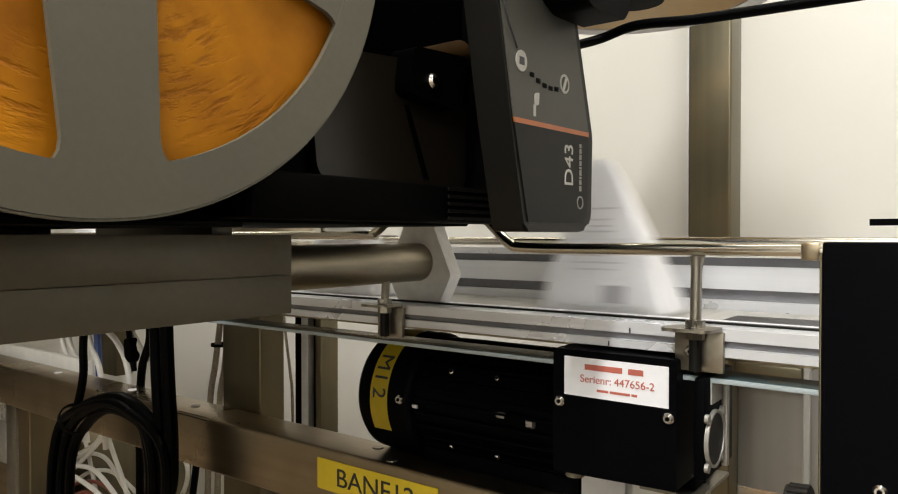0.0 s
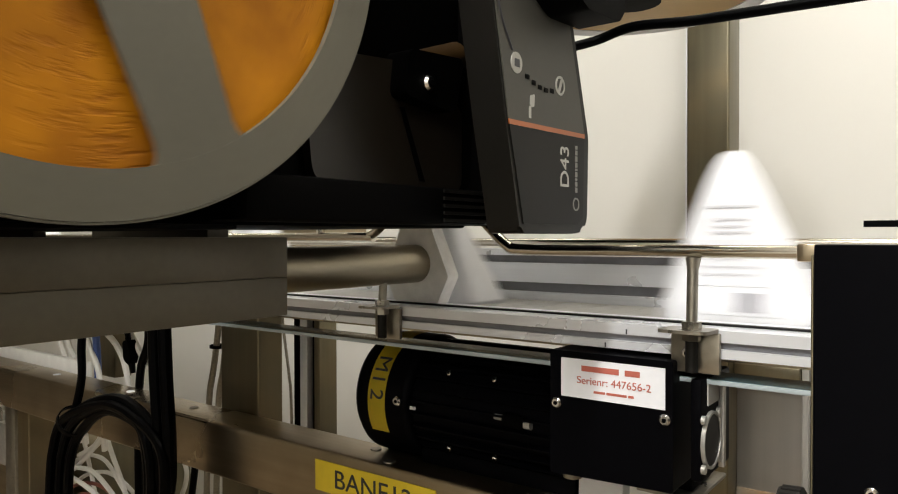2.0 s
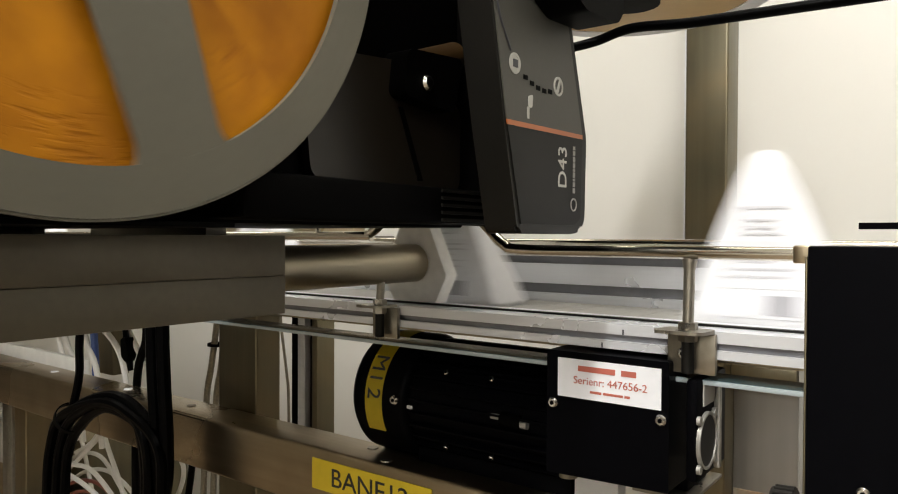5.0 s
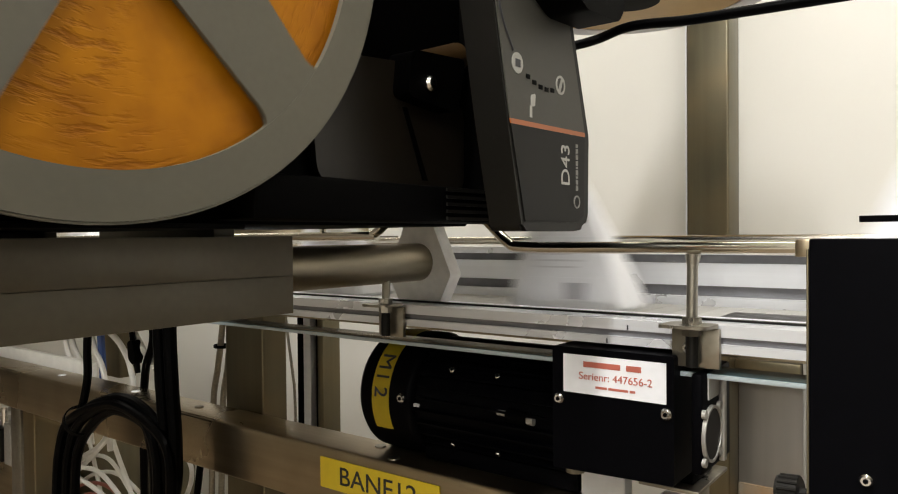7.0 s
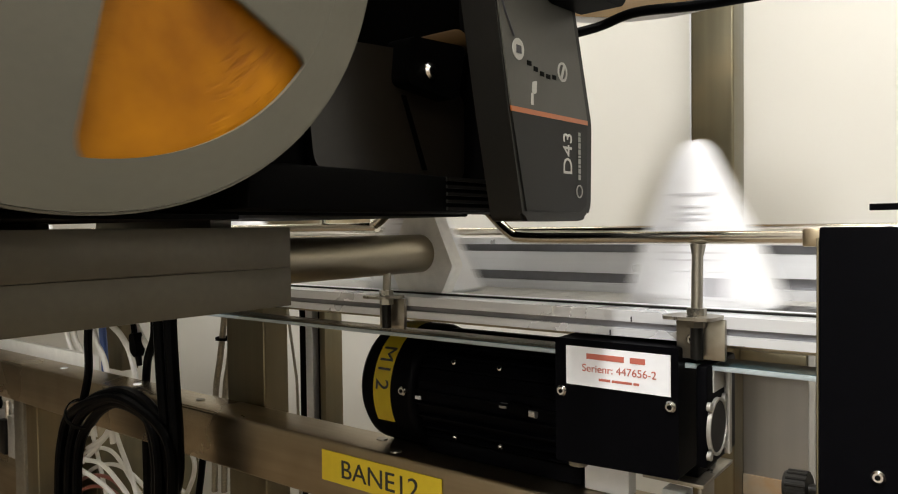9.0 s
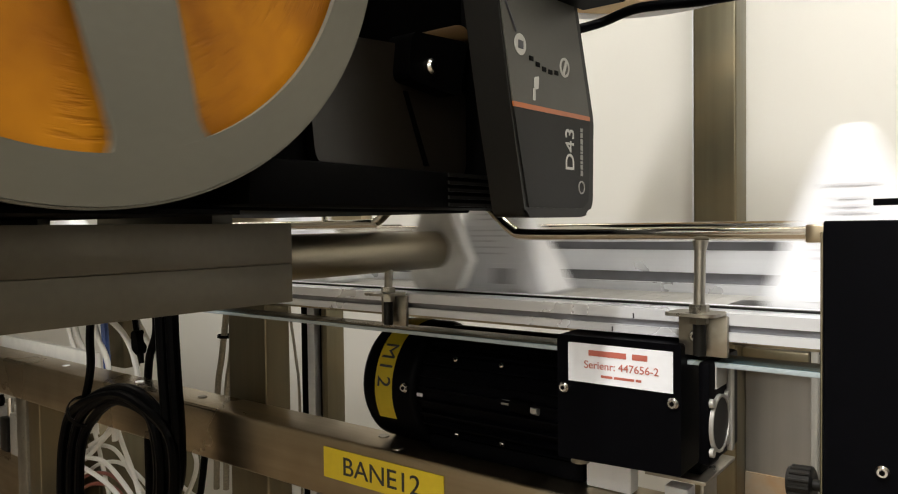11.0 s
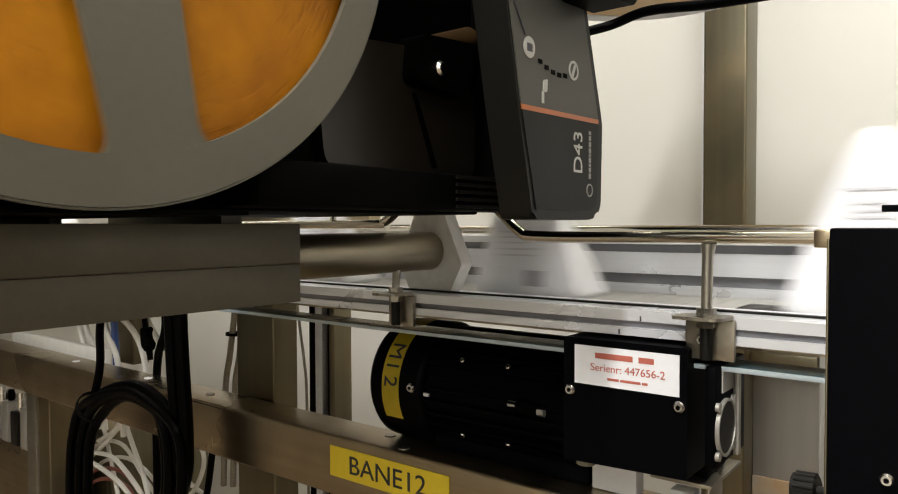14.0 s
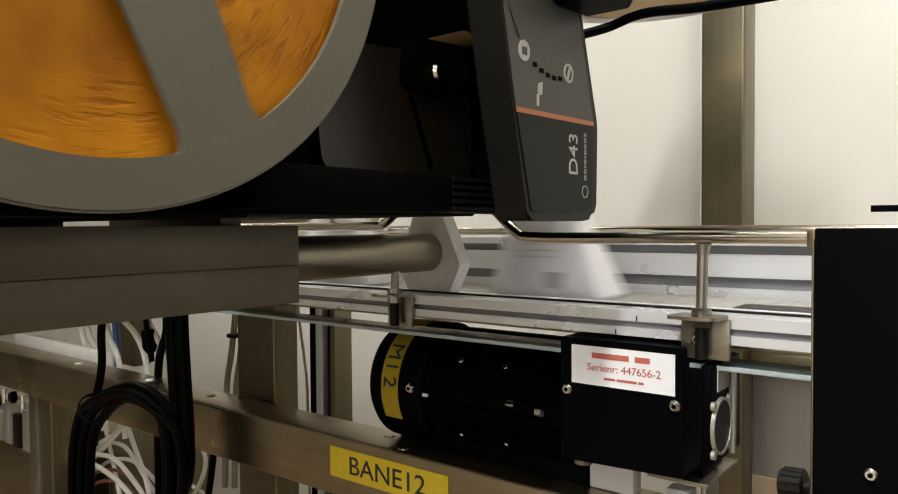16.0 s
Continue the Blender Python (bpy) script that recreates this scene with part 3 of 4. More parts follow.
carrier = thing("sensor_carrier", (-1.16, 1.06, 1.1401), "brownish metal carrier bar with dull plates behind the belt", "bracket")
part("bar", box(B(), (-1.42, 1.045, 1.1401), (-0.93, 1.065, 1.1585), 0.002), "alu_grey", carrier)
part("plate", box(B(), (-1.304, 1.05, 1.1586), (-1.168, 1.056, 1.205), 0.001), "alu_grey", carrier)
part("plate", box(B(), (-1.155, 1.05, 1.1586), (-1.125, 1.06, 1.205), 0.001), "smoke", carrier, "near-black plastic block")
part("plate", box(B(), (-1.085, 1.05, 1.1586), (-1.012, 1.058, 1.205), 0.001), "smoke", carrier, "near-black plastic block")

# ---------------------------------------------------------------- label applicator
housing = thing("tamp_housing", (-0.66, 0.2, 1.096), "grey anodised two-part housing of the label tamp", "housing")
part("lower_half", box(B(), (-0.80, -0.35, 1.0965), (-0.527, 0.472, 1.1266), 0.0006), "alu_grey", housing)
part("upper_half", box(B(), (-0.80, -0.35, 1.1268), (-0.527, 0.472, 1.158), 0.0006), "alu_grey", housing)
for y0, y1 in ((0.10, 0.20), (0.268, 0.276), (0.315, 0.323), (0.45, 0.47)):
    part("spacer", box(B(), (-0.79, y0, 1.1582), (-0.60, y1, 1.166)), "alu_grey", housing)
stand = part("stand", box(B(), (-0.76, -0.3, 0.0), (-0.60, -0.14, 1.096), 0.004), "steel_v", housing)

plunger = thing("tamp_plunger", (-0.68, 0.60, 1.123), "satin grey tube with a white profiled foam pad on its end", "plunger")
part("tube", cyl(B(), (-0.68, 0.475, 1.1235), (-0.68, 0.815, 1.1235), 0.0245, seg=40), "tube", plunger)
pad_line = rounded([(-0.034, 1.071), (0.034, 1.071), (0.053, 1.108), (0.014, 1.195), (-0.014, 1.195), (-0.053, 1.108)], 0.004, 3)
bm = prism(B(), [(-0.68 + a, z) for a, z in pad_line], "y", 0.8155, 0.838)
part("pad", bm, "pad", plunger, "white foam pad")

head = thing("label_printer_head", (-0.45, 0.55, 1.162), "black label dispensing head with a grey and black printed side panel", "labelling head")
# the tall side casing that carries the printed panel, outline in (y, z)
outer = [(0.5695, 1.1605), (0.660, 1.1605), (0.676, 1.163), (0.684, 1.173), (0.6865, 1.246), (0.6545, 1.345), (0.615, 1.55), (0.485, 1.55), (0.5275, 1.345), (0.549, 1.2445)]
bm = prism(B(), rounded(outer, 0.006), "x", -0.402, -0.3725)
bmesh.ops.bevel(bm, geom=[e for e in bm.edges if abs(e.verts[0].co.x - e.verts[1].co.x) < 1e-6 and e.verts[0].co.x > -0.38], offset=0.0025, segments=2, affect="EDGES")
casing = part("casing", bm, "smoke", head)
panel_lo = [(0.5730, 1.168), (0.662, 1.168), (0.6735, 1.1745), (0.6765, 1.2445), (0.5525, 1.2424)]
panel_hi = [(0.5515, 1.2462), (0.6765, 1.2483), (0.6465, 1.345), (0.632, 1.40), (0.5175, 1.40), (0.5300, 1.345)]
part("dark_panel", prism(B(), panel_lo, "x", -0.3724, -0.3714), "panel_dark", casing, "near-black printed film")
part("grey_panel", prism(B(), panel_hi, "x", -0.3724, -0.3714), "panel_grey", casing, "mid-grey printed film")
stripe = [(0.5525, 1.2424), (0.6765, 1.2445), (0.6765, 1.2483), (0.5515, 1.2462)]
part("stripe", prism(B(), stripe, "x", -0.3722, -0.3712), "orange", casing, "orange stripe")
up_text = SIDE @ Matrix.Rotation(radians(90), 4, "Z")
lettering("D43", Matrix.Translation((-0.3713, 0.640, 1.217)) @ up_text, 0.021, "print_light", casing)
for z0, z1 in ((1.1960, 1.2005), (1.2015, 1.2055), (1.2065, 1.2085), (1.2095, 1.2140), (1.2150, 1.2168), (1.2178, 1.2220), (1.2230, 1.2275), (1.2285, 1.2325), (1.2335, 1.2365)):
    part("maker_bar", box(B(), (-0.3714, 0.6585, z0), (-0.3708, 0.6620, z1)), "print_dim", casing)
part("maker_ring", ring(B(), (0, 0.660, 1.186), "x", 0.0045, 0.0057, -0.3714, -0.3708, 24), "print_dim", casing)
for y, z, lean in ((0.562, 1.2895, 90), (0.631, 1.2835, -25)):
    part("icon_ring", ring(B(), (0, y, z), "x", 0.0060, 0.0080, -0.3714, -0.3708, 28), "print_light", casing)
    if lean == 90:
        part("icon_disc", cyl(B(), (-0.3714, y, z), (-0.3710, y, z), 0.0059, seg=28), "print_light", casing)
    bm = box(B(), (-0.3712, -0.0016, -0.0060), (-0.3706, 0.0016, 0.0060)) if lean != 90 else box(B(), (-0.3711, -0.003, -0.004), (-0.3707, 0.003, 0.003))
    bmesh.ops.transform(bm, matrix=Matrix.Translation((0, y, z)) @ Matrix.Rotation(radians(lean), 4, "X"), verts=bm.verts[:])
    part("icon_symbol", bm, "print_light" if lean != 90 else "print_dark", casing)
for i in range(5):
    u = (i + 0.5) / 5
    y, z = 0.573 + 0.049 * u, 1.2835 - 0.0075 * math.sin(u * 2.3)
    part("icon_dash", box(B(), (-0.3714, y - 0.0030, z - 0.0018), (-0.3709, y + 0.0030, z + 0.0018)), "black", casing)
part("printed_line", sweep(B(), [(-0.3712, 0.533, 1.35), (-0.3712, 0.540, 1.322), (-0.3712, 0.556, 1.298)], 0.0011, 6, 6), "print_dark", casing)
part("icon_drop", prism(B(), rounded([(0.582, 1.2595), (0.588, 1.2595), (0.589, 1.270), (0.582, 1.268)], 0.002), "x", -0.3714, -0.3708), "print_light", casing)
part("icon_stem", box(B(), (-0.3714, 0.5805, 1.2505), (-0.3708, 0.5835, 1.2595)), "print_light", casing)
part("top_knob", prism(B(), rounded([(0.585, 1.346), (0.61, 1.335), (0.668, 1.338), (0.68, 1.35), (0.68, 1.42), (0.56, 1.42)], 0.006), "x", -0.3705, -0.335), "black", head)

# the black body behind the reel
bm = prism(B(), rounded([(-0.30, 1.166), (0.632, 1.166), (0.632, 1.60), (-0.30, 1.60)], 0.004), "x", -0.74, -0.47)
machine_body = part("body", bm, "black", head)
bm = box(B(), (-0.4698, 0.36, 1.168), (-0.4305, 0.618, 1.197), 0.003)
part("lower_block", bm, "black", head)
for i in range(5):
    z = 1.170 + i * 0.0058
    part("vent_rib", box(B(), (-0.4303, 0.548, z), (-0.4288, 0.614, z + 0.0026)), "smoke", head)
bm = prism(B(), rounded([(0.440, 1.198), (0.6165, 1.198), (0.6175, 1.270), (0.600, 1.2785), (0.57, 1.281), (0.55, 1.30), (0.43, 1.29)], 0.012, 5), "x", -0.4695, -0.462)
part("cover_plate", bm, "cover_grey", head, "dark grey plastic cover")
bm = prism(B(), rounded([(0.520, 1.268), (0.586, 1.262), (0.598, 1.31), (0.525, 1.305)], 0.008), "x", -0.4695, -0.4455)
lever = part("lever_block", bm, "black", head)
part("plate_seam", prism(B(), [(0.532, 1.262), (0.537, 1.262), (0.563, 1.204), (0.557, 1.204)], "x", -0.4619, -0.4608), "black", head)
bolt(lever, (-0.4455, 0.547, 1.281), (1, 0, 0), 0.0065)
part("pressure_roller", cyl(B(), (-0.4655, 0.545, 1.298), (-0.4655, 0.612, 1.318), 0.010, 0.013, seg=20), "amber", head, "dark amber web guide")
part("side_plate", box(B(), (-0.469, 0.6185, 1.168), (-0.4025, 0.66, 1.60), 0.004), "black", head)
# unseen block, added only to shade the tube, pad and packs below
part("shade_block", box(B(), (-0.80, 0.6325, 1.225), (-0.50, 0.86, 1.45), 0.004), "black", head)
part("base_plate", box(B(), (-0.74, -0.30, 1.1625), (-0.44, 0.36, 1.1655), 0.0005), "black", head)

# ---------------------------------------------------------------- label reel (turns)
RX, RY, RZ, RR = -0.42, 0.2618, 1.3604, 0.1965
REEL = (RX, RY, RZ)


def build_reel():
    reel = thing("label_reel", (0, 0, 0), "grey five-spoked reel flange over an orange-tan roll of labels", "reel")
    half, r_out, r_in = 0.0242, 0.170, 0.055
    bm = B()
    # outer rim, hub and five parallel-sided spokes
    ring(bm, (0, 0, 0), "x", r_out, 0.1952, -0.004, 0.0, 120)
    part("rim", bm, "reel_grey", reel)
    part("rim_edge", ring(B(), (0, 0, 0), "x", 0.1954, 0.1967, -0.0042, -0.0004, 120), "reel_grey", reel)
    part("hub", cyl(B(), (-0.004, 0, 0), (0.002, 0, 0), r_in, seg=64), "reel_grey", reel)
    for i in range(5):
        bm = B()
        n = 8
        lim = math.asin(half / 0.1702)
        flare = lim + radians(2.6)
        arc = [(0.1704 * math.cos(-flare + 2 * flare * k / n), 0.1704 * math.sin(-flare + 2 * flare * k / n)) for k in range(n + 1)]
        outline = [(0.05, -half - 0.0042), (0.1575, -half), (0.1635, -half - 0.0012), (0.1672, -half - 0.0036), *arc, (0.1672, half + 0.0036), (0.1635, half + 0.0012), (0.1575, half), (0.05, half + 0.0042)]
        prism(bm, outline, "x", -0.0038, -0.0002)
        bmesh.ops.transform(bm, matrix=Matrix.Rotation(radians(8.1 + 72 * i), 4, "X"), verts=bm.verts[:])
        part("spoke", bm, "reel_grey", reel)
    roll = part("label_roll", ring(B(), (0, 0, 0), "x", 0.04, 0.1755, -0.046, -0.0075, 96), "roll", reel, "orange-tan wound label web")
    return reel


reel = build_reel()

LX, LY, LZ = -0.480, 1.04, 1.488
liner = thing("liner_roll", (LX, LY, LZ), "tan roll of waste backing paper on a pale round plate", "roll")
part("wound_paper", ring(B(), (LX, LY, 0), "z", 0.04, 0.165, LZ + 0.0005, LZ + 0.08, 96), "roll_pale", liner)
part("rim_plate", ring(B(), (LX, LY, 0), "z", 0.1655, 0.192, LZ - 0.001, LZ + 0.003, 96), "label_white", liner, "pale translucent rim")
part("spindle", cyl(B(), (LX, LY, LZ - 0.01), (LX, LY, LZ + 0.2), 0.0395, seg=24), "black", liner)
part("arm", box(B(), (LX - 0.1, 0.50, LZ + 0.2), (LX + 0.04, LY + 0.04, LZ + 0.23), 0.004), "black", liner)
part("arm_post", box(B(), (LX - 0.1, 0.50, 1.60), (LX - 0.02, 0.58, LZ + 0.2), 0.004), "black", liner)

cable = thing("power_cable", (-0.35, 0.85, 1.38), "thick black cable leading off the labelling head", "cable")
part("cable", sweep(B(), [(-0.53, 0.60, 1.30), (-0.51, 0.70, 1.33), (-0.48, 0.80, 1.362), (-0.445, 0.85, 1.380), (-0.40, 0.85, 1.388), (-0.337, 0.85, 1.383), (-0.279, 0.85, 1.381), (-0.207, 0.85, 1.379), (0.1, 0.85, 1.37), (0.9, 0.87, 1.35)], 0.0055, 12, 8), "black_soft", cable)

# ---------------------------------------------------------------- dark guard close by
guard = thing("machine_guard", (0.05, 0.46, 0), "matt black metal guard plate with an aluminium edge", "guard")
part("plate", box(B(), (-0.1445, 0.433, 0.0), (0.5, 0.445, 1.1545), 0.001), "black_metal", guard)
part("edge_profile", box(B(), (-0.1457, 0.434, 0.0), (-0.1447, 0.452, 1.150), 0.0008), "steel_v", guard)
bolt(guard, (-0.1225, 0.4325, 1.053), (0, -1, 0), 0.0027)
knob = part("knob", cyl(B(), (-0.1607, 0.4505, 1.0358), (-0.1510, 0.4495, 1.0366), 0.0072, seg=28), "smoke", guard, "dark ribbed clamping knob")
for i in range(14):
    a = 2 * math.pi * i / 14
    dy, dz = 0.0072 * math.cos(a), 0.0072 * math.sin(a)
    part("knob_rib", cyl(B(), (-0.1602, 0.4505 + dy, 1.0358 + dz), (-0.1515, 0.4495 + dy, 1.0366 + dz), 0.0009, seg=8), "smoke", knob)
part("knob_stem", cyl(B(), (-0.1509, 0.4495, 1.0366), (-0.1435, 0.4490, 1.0372), 0.0026, seg=14), "smoke", knob)
rail_bar = thing("sensor_bar", (-0.1, 0.6, 1.15), "short flat dark bar above the guard", "bar")
part("bar", box(B(), (-0.146, 0.596, 1.1635), (0.4, 0.604, 1.1675)), "black_metal", rail_bar)
part("arm", box(B(), (0.38, 0.446, 1.10), (0.4, 0.604, 1.1634)), "steel", rail_bar)

# ---------------------------------------------------------------- cables under the housing


def wire(name, label, mat, runs, r, flat=1.0, seg=10):
    t = thing(name, runs[0][0], label, "cable")
    for run in runs:
        part("strand", sweep(B(), run, r, seg, 8, flat), mat, t)
    return t


wire("hanging_cable", "black cable hanging from the housing", "black_soft", [[(-1.30, 0.70, 1.10), (-1.326, 0.7, 0.983), (-1.328, 0.7, 0.918), (-1.354, 0.7, 0.855), (-1.41, 0.7, 0.763), (-1.446, 0.7, 0.692), (-1.40, 0.7, 0.60)]], 0.007)
wire("cable_band", "thick bundle of black cables hanging down", "black_soft", [[(-1.088 + d, 0.70 + e, 1.10), (-1.09 + d, 0.7 + e, 1.015), (-1.085 + d, 0.7 + e, 0.928), (-1.078 + d, 0.7 + e, 0.841), (-1.086 + d, 0.7 + e, 0.768), (-1.15 + d, 0.7 + e, 0.68)] for d, e in ((-0.012, 0), (0.004, 0.008), (0.016, 0), (-0.03, 0.01))], 0.010)
wire("cable_coil", "loosely coiled black cable tied in a loop", "black_soft", [[(-1.391 + d, 0.69 + e, 0.64), (-1.391 + d, 0.69 + e, 0.704), (-1.378 + d, 0.69 + e, 0.78), (-1.335 + d, 0.69 + e, 0.842 + f), (-1.237, 0.69 + e, 0.885 + f), (-1.15, 0.69 + e, 0.880 + f), (-1.105 - d, 0.69 + e, 0.845), (-1.095 - d, 0.69 + e, 0.767), (-1.12 - d, 0.69 + e, 0.66)] for d, e, f in ((0, 0, 0), (-0.018, 0.01, 0.009), (0.018, 0.006, -0.01), (-0.035, 0, 0.0))], 0.0085)
wire("hanging_cable", "black cable dropping behind the beam", "black_soft", [[(-1.40, 0.86, 1.05), (-1.391, 0.86, 0.96), (-1.42, 0.86, 0.896), (-1.43, 0.86, 0.788), (-1.43, 0.86, 0.6)]], 0.008)
wire("white_cables", "white plastic signal cables behind the beam", "white_cable", [
    [(-1.80, 0.87, 1.0), (-1.77, 0.87, 0.916), (-1.737, 0.87, 0.861), (-1.70, 0.88, 0.70)],
    [(-1.78, 0.875, 1.0), (-1.745, 0.875, 0.916), (-1.70, 0.875, 0.861), (-1.68, 0.88, 0.70)],
    [(-1.68, 0.87, 1.0), (-1.64, 0.87, 0.92), (-1.60, 0.87, 0.86), (-1.60, 0.88, 0.7)],
    [(-1.60, 0.87, 0.97), (-1.53, 0.87, 0.935), (-1.49, 0.87, 0.88), (-1.485, 0.88, 0.75)],
    [(-1.50, 0.87, 0.99), (-1.44, 0.87, 0.93), (-1.40, 0.87, 0.90)]], 0.0062)
wire("white_strands", "tangle of white wires below the beam", "white_cable", [
    [(-1.92, 0.95, 0.57), (-1.865, 0.95, 0.60), (-1.739, 0.95, 0.69), (-1.70, 0.95, 0.72)],
    [(-1.88, 0.96, 0.62), (-1.80, 0.96, 0.66), (-1.739, 0.96, 0.72), (-1.70, 0.96, 0.75)],
    [(-1.76, 0.95, 0.76), (-1.713, 0.95, 0.673), (-1.653, 0.95, 0.591), (-1.62, 0.95, 0.52)],
    [(-1.86, 0.94, 0.60), (-1.77, 0.94, 0.605), (-1.68, 0.94, 0.57), (-1.6, 0.94, 0.52)],
    [(-1.87, 0.93, 0.58), (-1.78, 0.93, 0.57), (-1.70, 0.93, 0.55), (-1.6, 0.93, 0.50)]], 0.0055)
wire("blue_hose", "short blue pneumatic hose", "blue_cable", [[(-1.64, 0.88, 1.0), (-1.63, 0.88, 0.92), (-1.62, 0.88, 0.80)]], 0.008)
wire("conduit", "braided conduit bundle with a black tie", "conduit", [[(-1.358, 1.0, 1.04), (-1.364, 1.0, 0.973), (-1.381, 1.0, 0.887), (-1.399, 1.0, 0.806), (-1.41, 1.0, 0.6)], [(-1.345, 1.0, 1.04), (-1.352, 1.01, 0.973), (-1.362, 1.01, 0.887), (-1.38, 1.01, 0.806), (-1.39, 1.01, 0.6)]], 0.0065)
tie = thing("cable_tie", (-1.365, 1.0, 0.93), "black cable tie round the conduit", "cable tie")
part("tie", ring(B(), (-1.366, 1.004, 0), "z", 0.0185, 0.0205, 0.928, 0.934, 20), "black", tie)
wire("thin_wire", "thin grey wire beside the legs", "conduit", [[(-1.285, 1.1, 1.04), (-1.279, 1.1, 0.966), (-1.262, 1.1, 0.87), (-1.255, 1.1, 0.80), (-1.25, 1.1, 0.5)]], 0.003)
coil_tie = thing("cable_tie", (-1.340, 0.69, 0.848), "black cable tie round the coiled cable", "cable tie")
bm = ring(B(), (0, 0, 0), "x", 0.0265, 0.0290, -0.004, 0.004, 24)
bmesh.ops.transform(bm, matrix=Matrix.Translation((-1.342, 0.694, 0.842)) @ Matrix.Rotation(radians(-38), 4, "Y"), verts=bm.verts[:])
part("band", bm, "black_soft", coil_tie)
plug = thing("cable_plug", (-1.454, 0.86, 0.93), "black moulded plug hanging on a cable behind the beam", "plug")
bm = prism(B(), rounded([(-1.470, 0.950), (-1.453, 0.955), (-1.440, 0.920), (-1.449, 0.904), (-1.467, 0.915)], 0.006), "y", 0.850, 0.868)
part("housing", bm, "black_soft", plug)
part("collar", cyl(B(), (-1.452, 0.859, 0.912), (-1.446, 0.859, 0.888), 0.007, 0.005, seg=14), "black_soft", plug)
part("lead", sweep(B(), [(-1.463, 0.859, 0.948), (-1.475, 0.86, 1.0), (-1.48, 0.86, 1.033)], 0.006, 8, 4), "black_soft", plug)
strut = thing("conveyor_bracket", (-1.683, 0.945, 1.0355), "brown-tinted stainless bracket hanging under the conveyor", "bracket")
part("upright", prism(B(), rounded([(-1.732, 0.925), (-1.640, 0.925), (-1.640, 0.965), (-1.732, 0.965)], 0.004), "z", 0.845, 1.0332), "steel_v", strut)
part("top_plate", box(B(), (-1.75, 0.915, 1.0334), (-1.62, 0.985, 1.0358), 0.0006), "steel_v", strut)
duct = thing("cable_duct", (-1.83, 0.87, 0.84), "white plastic cable duct behind the beam", "cable duct")
part("duct", box(B(), (-2.1, 0.85, 0.84), (-1.62, 0.865, 0.892), 0.002), "white_cable", duct)

cabinet = thing("control_cabinet", (-2.35, 1.15, 0), "dark brown steel cabinet standing under the line", "cabinet")
part("body", box(B(), (-2.70, 1.05, 0), (-2.0, 1.35, 0.60), 0.004), "steel_v", cabinet)
part("door", box(B(), (-2.69, 1.044, 0.02), (-2.01, 1.0495, 0.58), 0.002), "steel_v", cabinet)
wire("signal_wires", "loose pale and red-brown signal wires under the beam", "white_cable", [
    [(-2.02, 0.98, 0.52), (-1.92, 0.98, 0.60), (-1.80, 0.98, 0.62), (-1.70, 0.98, 0.56), (-1.60, 0.98, 0.50)],
    [(-2.00, 0.99, 0.50), (-1.90, 0.99, 0.56), (-1.78, 0.99, 0.585), (-1.66, 0.99, 0.55), (-1.55, 0.99, 0.47)],
    [(-1.95, 0.97, 0.72), (-1.88, 0.97, 0.66), (-1.84, 0.97, 0.58), (-1.80, 0.97, 0.48)],
    [(-1.60, 0.97, 0.74), (-1.57, 0.97, 0.66), (-1.50, 0.97, 0.60), (-1.42, 0.97, 0.58)],
    [(-1.47, 0.96, 0.72), (-1.42, 0.96, 0.67), (-1.45, 0.96, 0.60), (-1.52, 0.96, 0.54)]], 0.005)
wire("brown_wires", "thin red-brown wires under the beam", "brown_cable", [
    [(-1.98, 0.96, 0.50), (-1.86, 0.96, 0.555), (-1.74, 0.96, 0.56), (-1.62, 0.96, 0.49)],
    [(-1.96, 0.95, 0.48), (-1.84, 0.95, 0.535), (-1.72, 0.95, 0.54), (-1.62, 0.95, 0.47)]], 0.0045)
wire("black_wires", "black cables running down beside the leg", "black_soft", [
    [(-1.47, 0.90, 0.80), (-1.46, 0.90, 0.70), (-1.46, 0.90, 0.50)],
    [(-1.33, 0.93, 0.80), (-1.345, 0.93, 0.70), (-1.37, 0.93, 0.60), (-1.42, 0.93, 0.50)]], 0.007)
valves = thing("valve_manifold", (-2.2, 0.93, 0.50), "row of small grey pneumatic valves with white hoses", "valve block")
part("rail", box(B(), (-2.62, 0.92, 0.0), (-2.06, 0.94, 0.56), 0.002), "steel", valves)
for i in range(8):
    x = -2.58 + i * 0.062
    v = part("valve", box(B(), (x, 0.88, 0.57), (x + 0.045, 0.95, 0.66 + 0.02 * (i % 2)), 0.004), "cast" if i % 3 else "smoke", valves)
    part("fitting", cyl(B(), (x + 0.022, 0.90, 0.66 + 0.02 * (i % 2)), (x + 0.022, 0.90, 0.71), 0.008, seg=10), "black" if i % 2 else "chrome", v)

# ---------------------------------------------------------------- packs on the chain
SPEED = 0.69
TIMES = [-0.38, 0.203, 0.797, 1.392, 1.98, 2.568, 3.158, 3.75, 4.33, 4.93, 5.52, 6.115, 6.69, 7.272, 7.862, 8.474, 9.045, 9.64, 10.235, 10.83,
         11.425, 12.0, 12.595, 13.18, 13.755, 14.335, 14.935, 15.512, 16.315, 16.9]
PACK_Y, BELT_Z = 0.922, 1.065


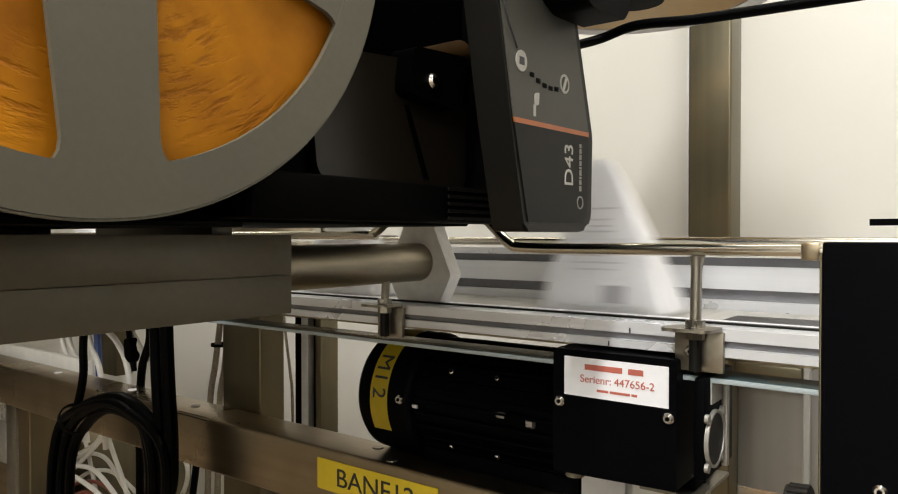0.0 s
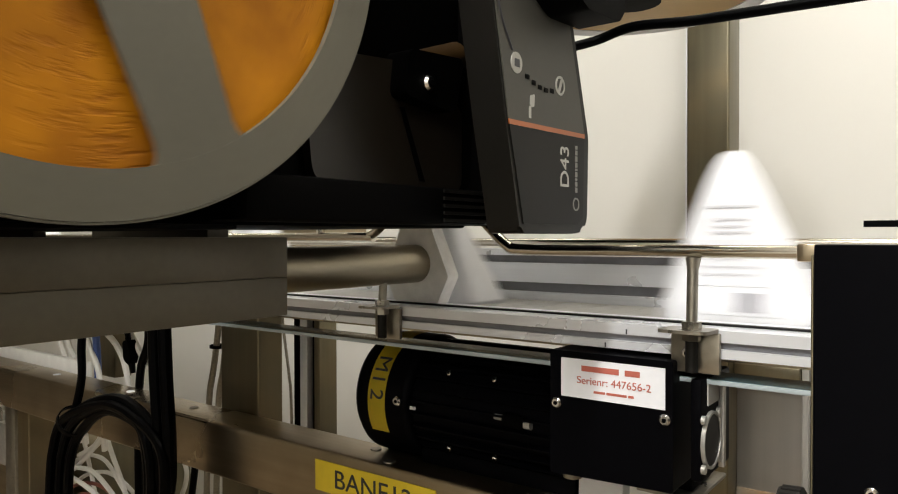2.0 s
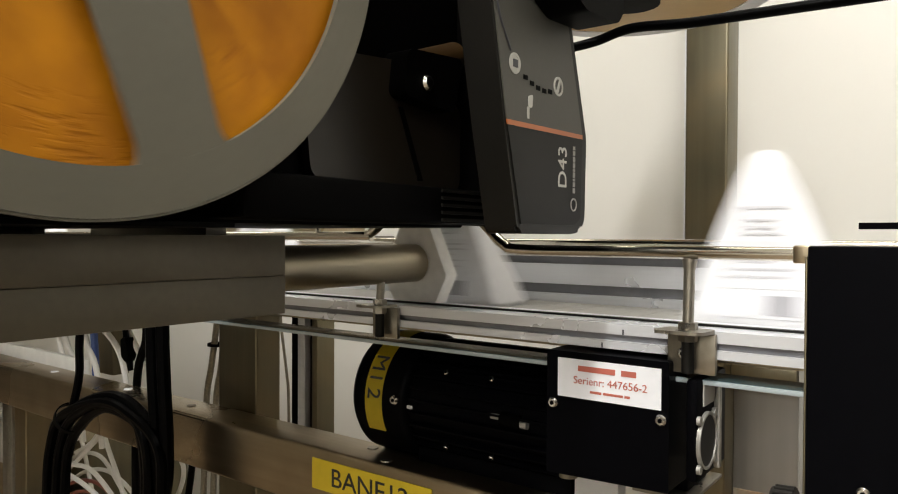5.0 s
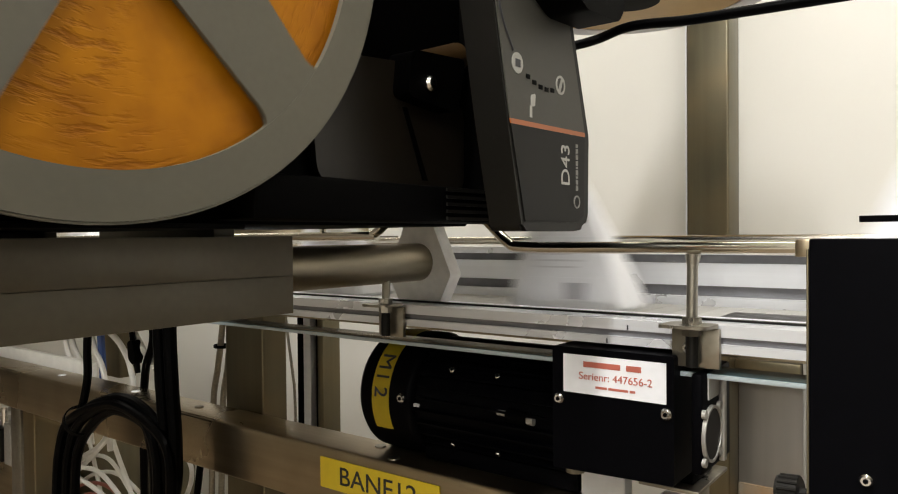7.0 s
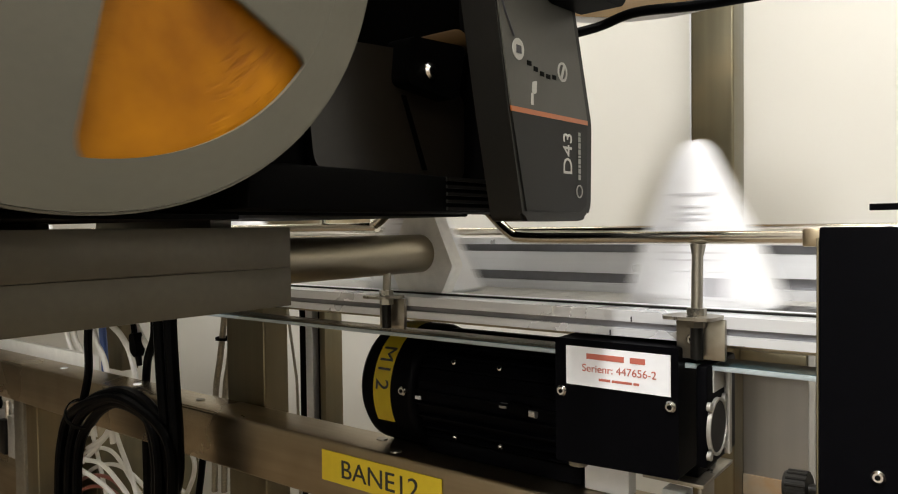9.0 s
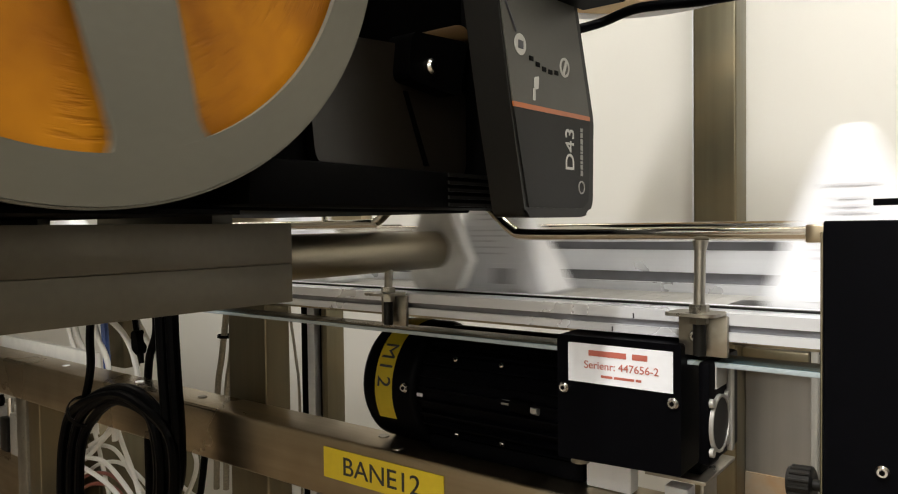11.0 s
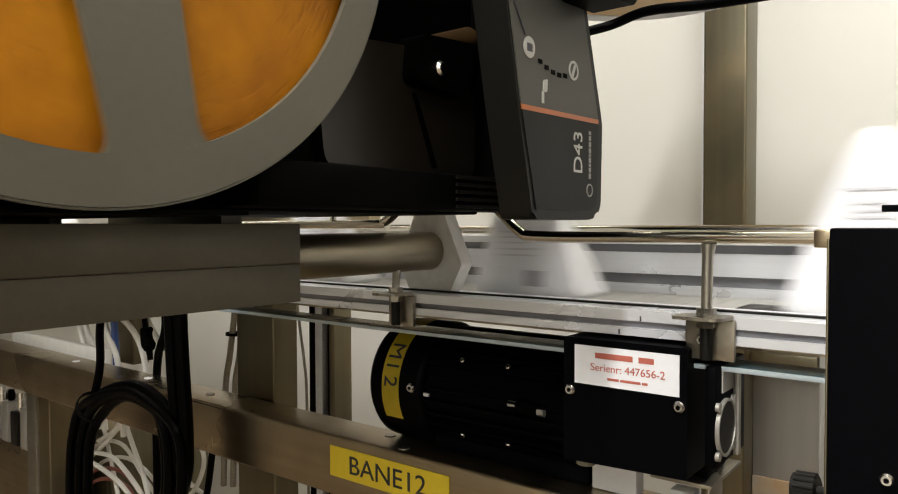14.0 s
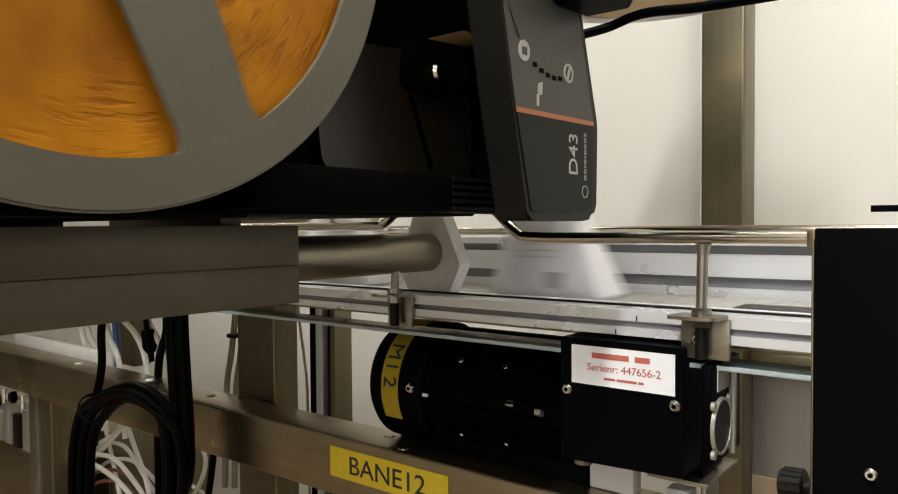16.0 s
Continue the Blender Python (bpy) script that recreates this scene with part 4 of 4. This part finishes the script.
def build_pack():
    """A gabled white film pack: broad base, rounded narrow top; local origin at the middle of its base."""
    pack = thing("pack", (0, 0, 0), "white film pack with a printed label, riding on the conveyor", "package", "packs on the conveyor")
    bm = B()
    face = -0.044
    levels = [(0.0, 0.079, 0.040), (0.005, 0.083, 0.044), (0.04, 0.072, 0.030), (0.09, 0.053, 0.006), (0.135, 0.0345, -0.014), (0.160, 0.0235, -0.025), (0.173, 0.0165, -0.031), (0.180, 0.0105, -0.034), (0.1835, 0.0045, -0.036)]
    loops = []
    for z, hx, back in levels:
        top = max(z - 0.165, 0) * 0.25
        sq = rounded([(-hx, face + top), (hx, face + top), (hx * 0.94, back), (-hx * 0.94, back)], min(hx, (back - face) / 2) * 0.3, 3)
        loops.append([bm.verts.new((a, b, z)) for a, b in sq])
    n = len(loops[0])
    for a, b in zip(loops, loops[1:]):
        for k in range(n):
            bm.faces.new((a[k], a[(k + 1) % n], b[(k + 1) % n], b[k]))
    bm.faces.new(loops[0])
    bm.faces.new(loops[-1])
    part("film", bm, "pack", pack)

    def front(z):
        return face

    def stuck(name, x0, x1, z0, z1, lift, mat, parent):
        bm = B()
        t = 0.0004
        q = [(x0, front(z0) - lift, z0), (x1, front(z0) - lift, z0), (x1, front(z1) - lift, z1), (x0, front(z1) - lift, z1)]
        lo = [bm.verts.new(p) for p in q]
        hi = [bm.verts.new((p[0], p[1] - t, p[2])) for p in q]
        bm.faces.new(lo)
        bm.faces.new(hi)
        for i in range(4):
            bm.faces.new((lo[i], lo[(i + 1) % 4], hi[(i + 1) % 4], hi[i]))
        return part(name, bm, mat, parent, smooth=False)

    lab = stuck("label", -0.045, 0.048, 0.010, 0.040, 0.0006, "label_white", pack)
    stuck("label_top", -0.042, 0.045, 0.0405, 0.0895, 0.0006, "label_white", pack)
    stuck("code_block", 0.004, 0.032, 0.014, 0.034, 0.0014, "code_print", lab)
    for z, a, b in ((0.1235, -0.024, 0.024), (0.1105, -0.016, 0.014), (0.103, -0.016, 0.014), (0.0965, -0.02, 0.018), (0.082, -0.034, 0.030), (0.075, -0.036, 0.034), (0.068, -0.036, 0.010), (0.060, -0.038, 0.030), (0.052, -0.038, 0.022)):
        stuck("printed_bar", a, b, z, z + 0.0022, 0.0014, "pack_print", pack)
    return pack


first = build_pack()
# seconds by which single packs ride behind their place in the row
LATE = {2: 0.045, 5: 0.01, 7: 0.02, 12: 0.03, 14: 0.025, 20: 0.008, 22: 0.015, 24: 0.06, 25: 0.045, 26: 0.033, 27: 0.012, 28: 0.02}
PACKS = [(first, TIMES[0])] + [(copy_thing(first, pose(0, 0, 0)), t + LATE.get(i, 0)) for i, t in enumerate(TIMES) if i]


def motions():
    for ob, t in PACKS:
        walk(ob, [(s, pose(-0.315 + SPEED * (s - t), PACK_Y, BELT_Z)) for s in (0, 16)])
    def turned(t):
        """The web is drawn off one label at a time, once for each pack."""
        a = -123.1
        for c in TIMES[1:]:
            u = min(max((t - c + 0.76) / 0.55, 0), 1)
            a += 27.566 * u * u * (3 - 2 * u)
        return a + float(np.interp(t, SLIP_T, SLIP))

    # how far the web runs ahead of, or behind, its even pace
    SLIP_T = (0, 0.5, 1, 1.5, 2, 2.5, 3, 3.5, 4, 6.5, 7, 7.5, 8, 8.5, 9, 11.5, 12, 12.5, 13, 13.5, 14, 14.5, 15, 15.5, 16)
    SLIP = (1.0, -0.8, 0.2, 0.2, 0.8, 0.7, 0.5, -0.1, 0.3, -0.3, 1.3, 1.4, 3.4, -0.7, 2.3, -0.4, 0.0, 0.2, 0.2, -1.2, -2.0, -1.2, 0.4, 1.5, 0.0)
    walk(reel, [(i / 10, pose(*REEL, turned(i / 10))) for i in range(161)])
    rest, out = pose(-0.68, 0.60, 1.123), pose(-0.68, 0.639, 1.123)
    rows = [(0, rest)]
    for t in TIMES:
        for dt, m in ((-0.51, rest), (-0.445, out), (-0.365, rest)):
            if 0 < t + dt < 16:
                rows.append((t + dt, m))
    rows.append((16, rest))
    walk(plunger, rows)


motions()
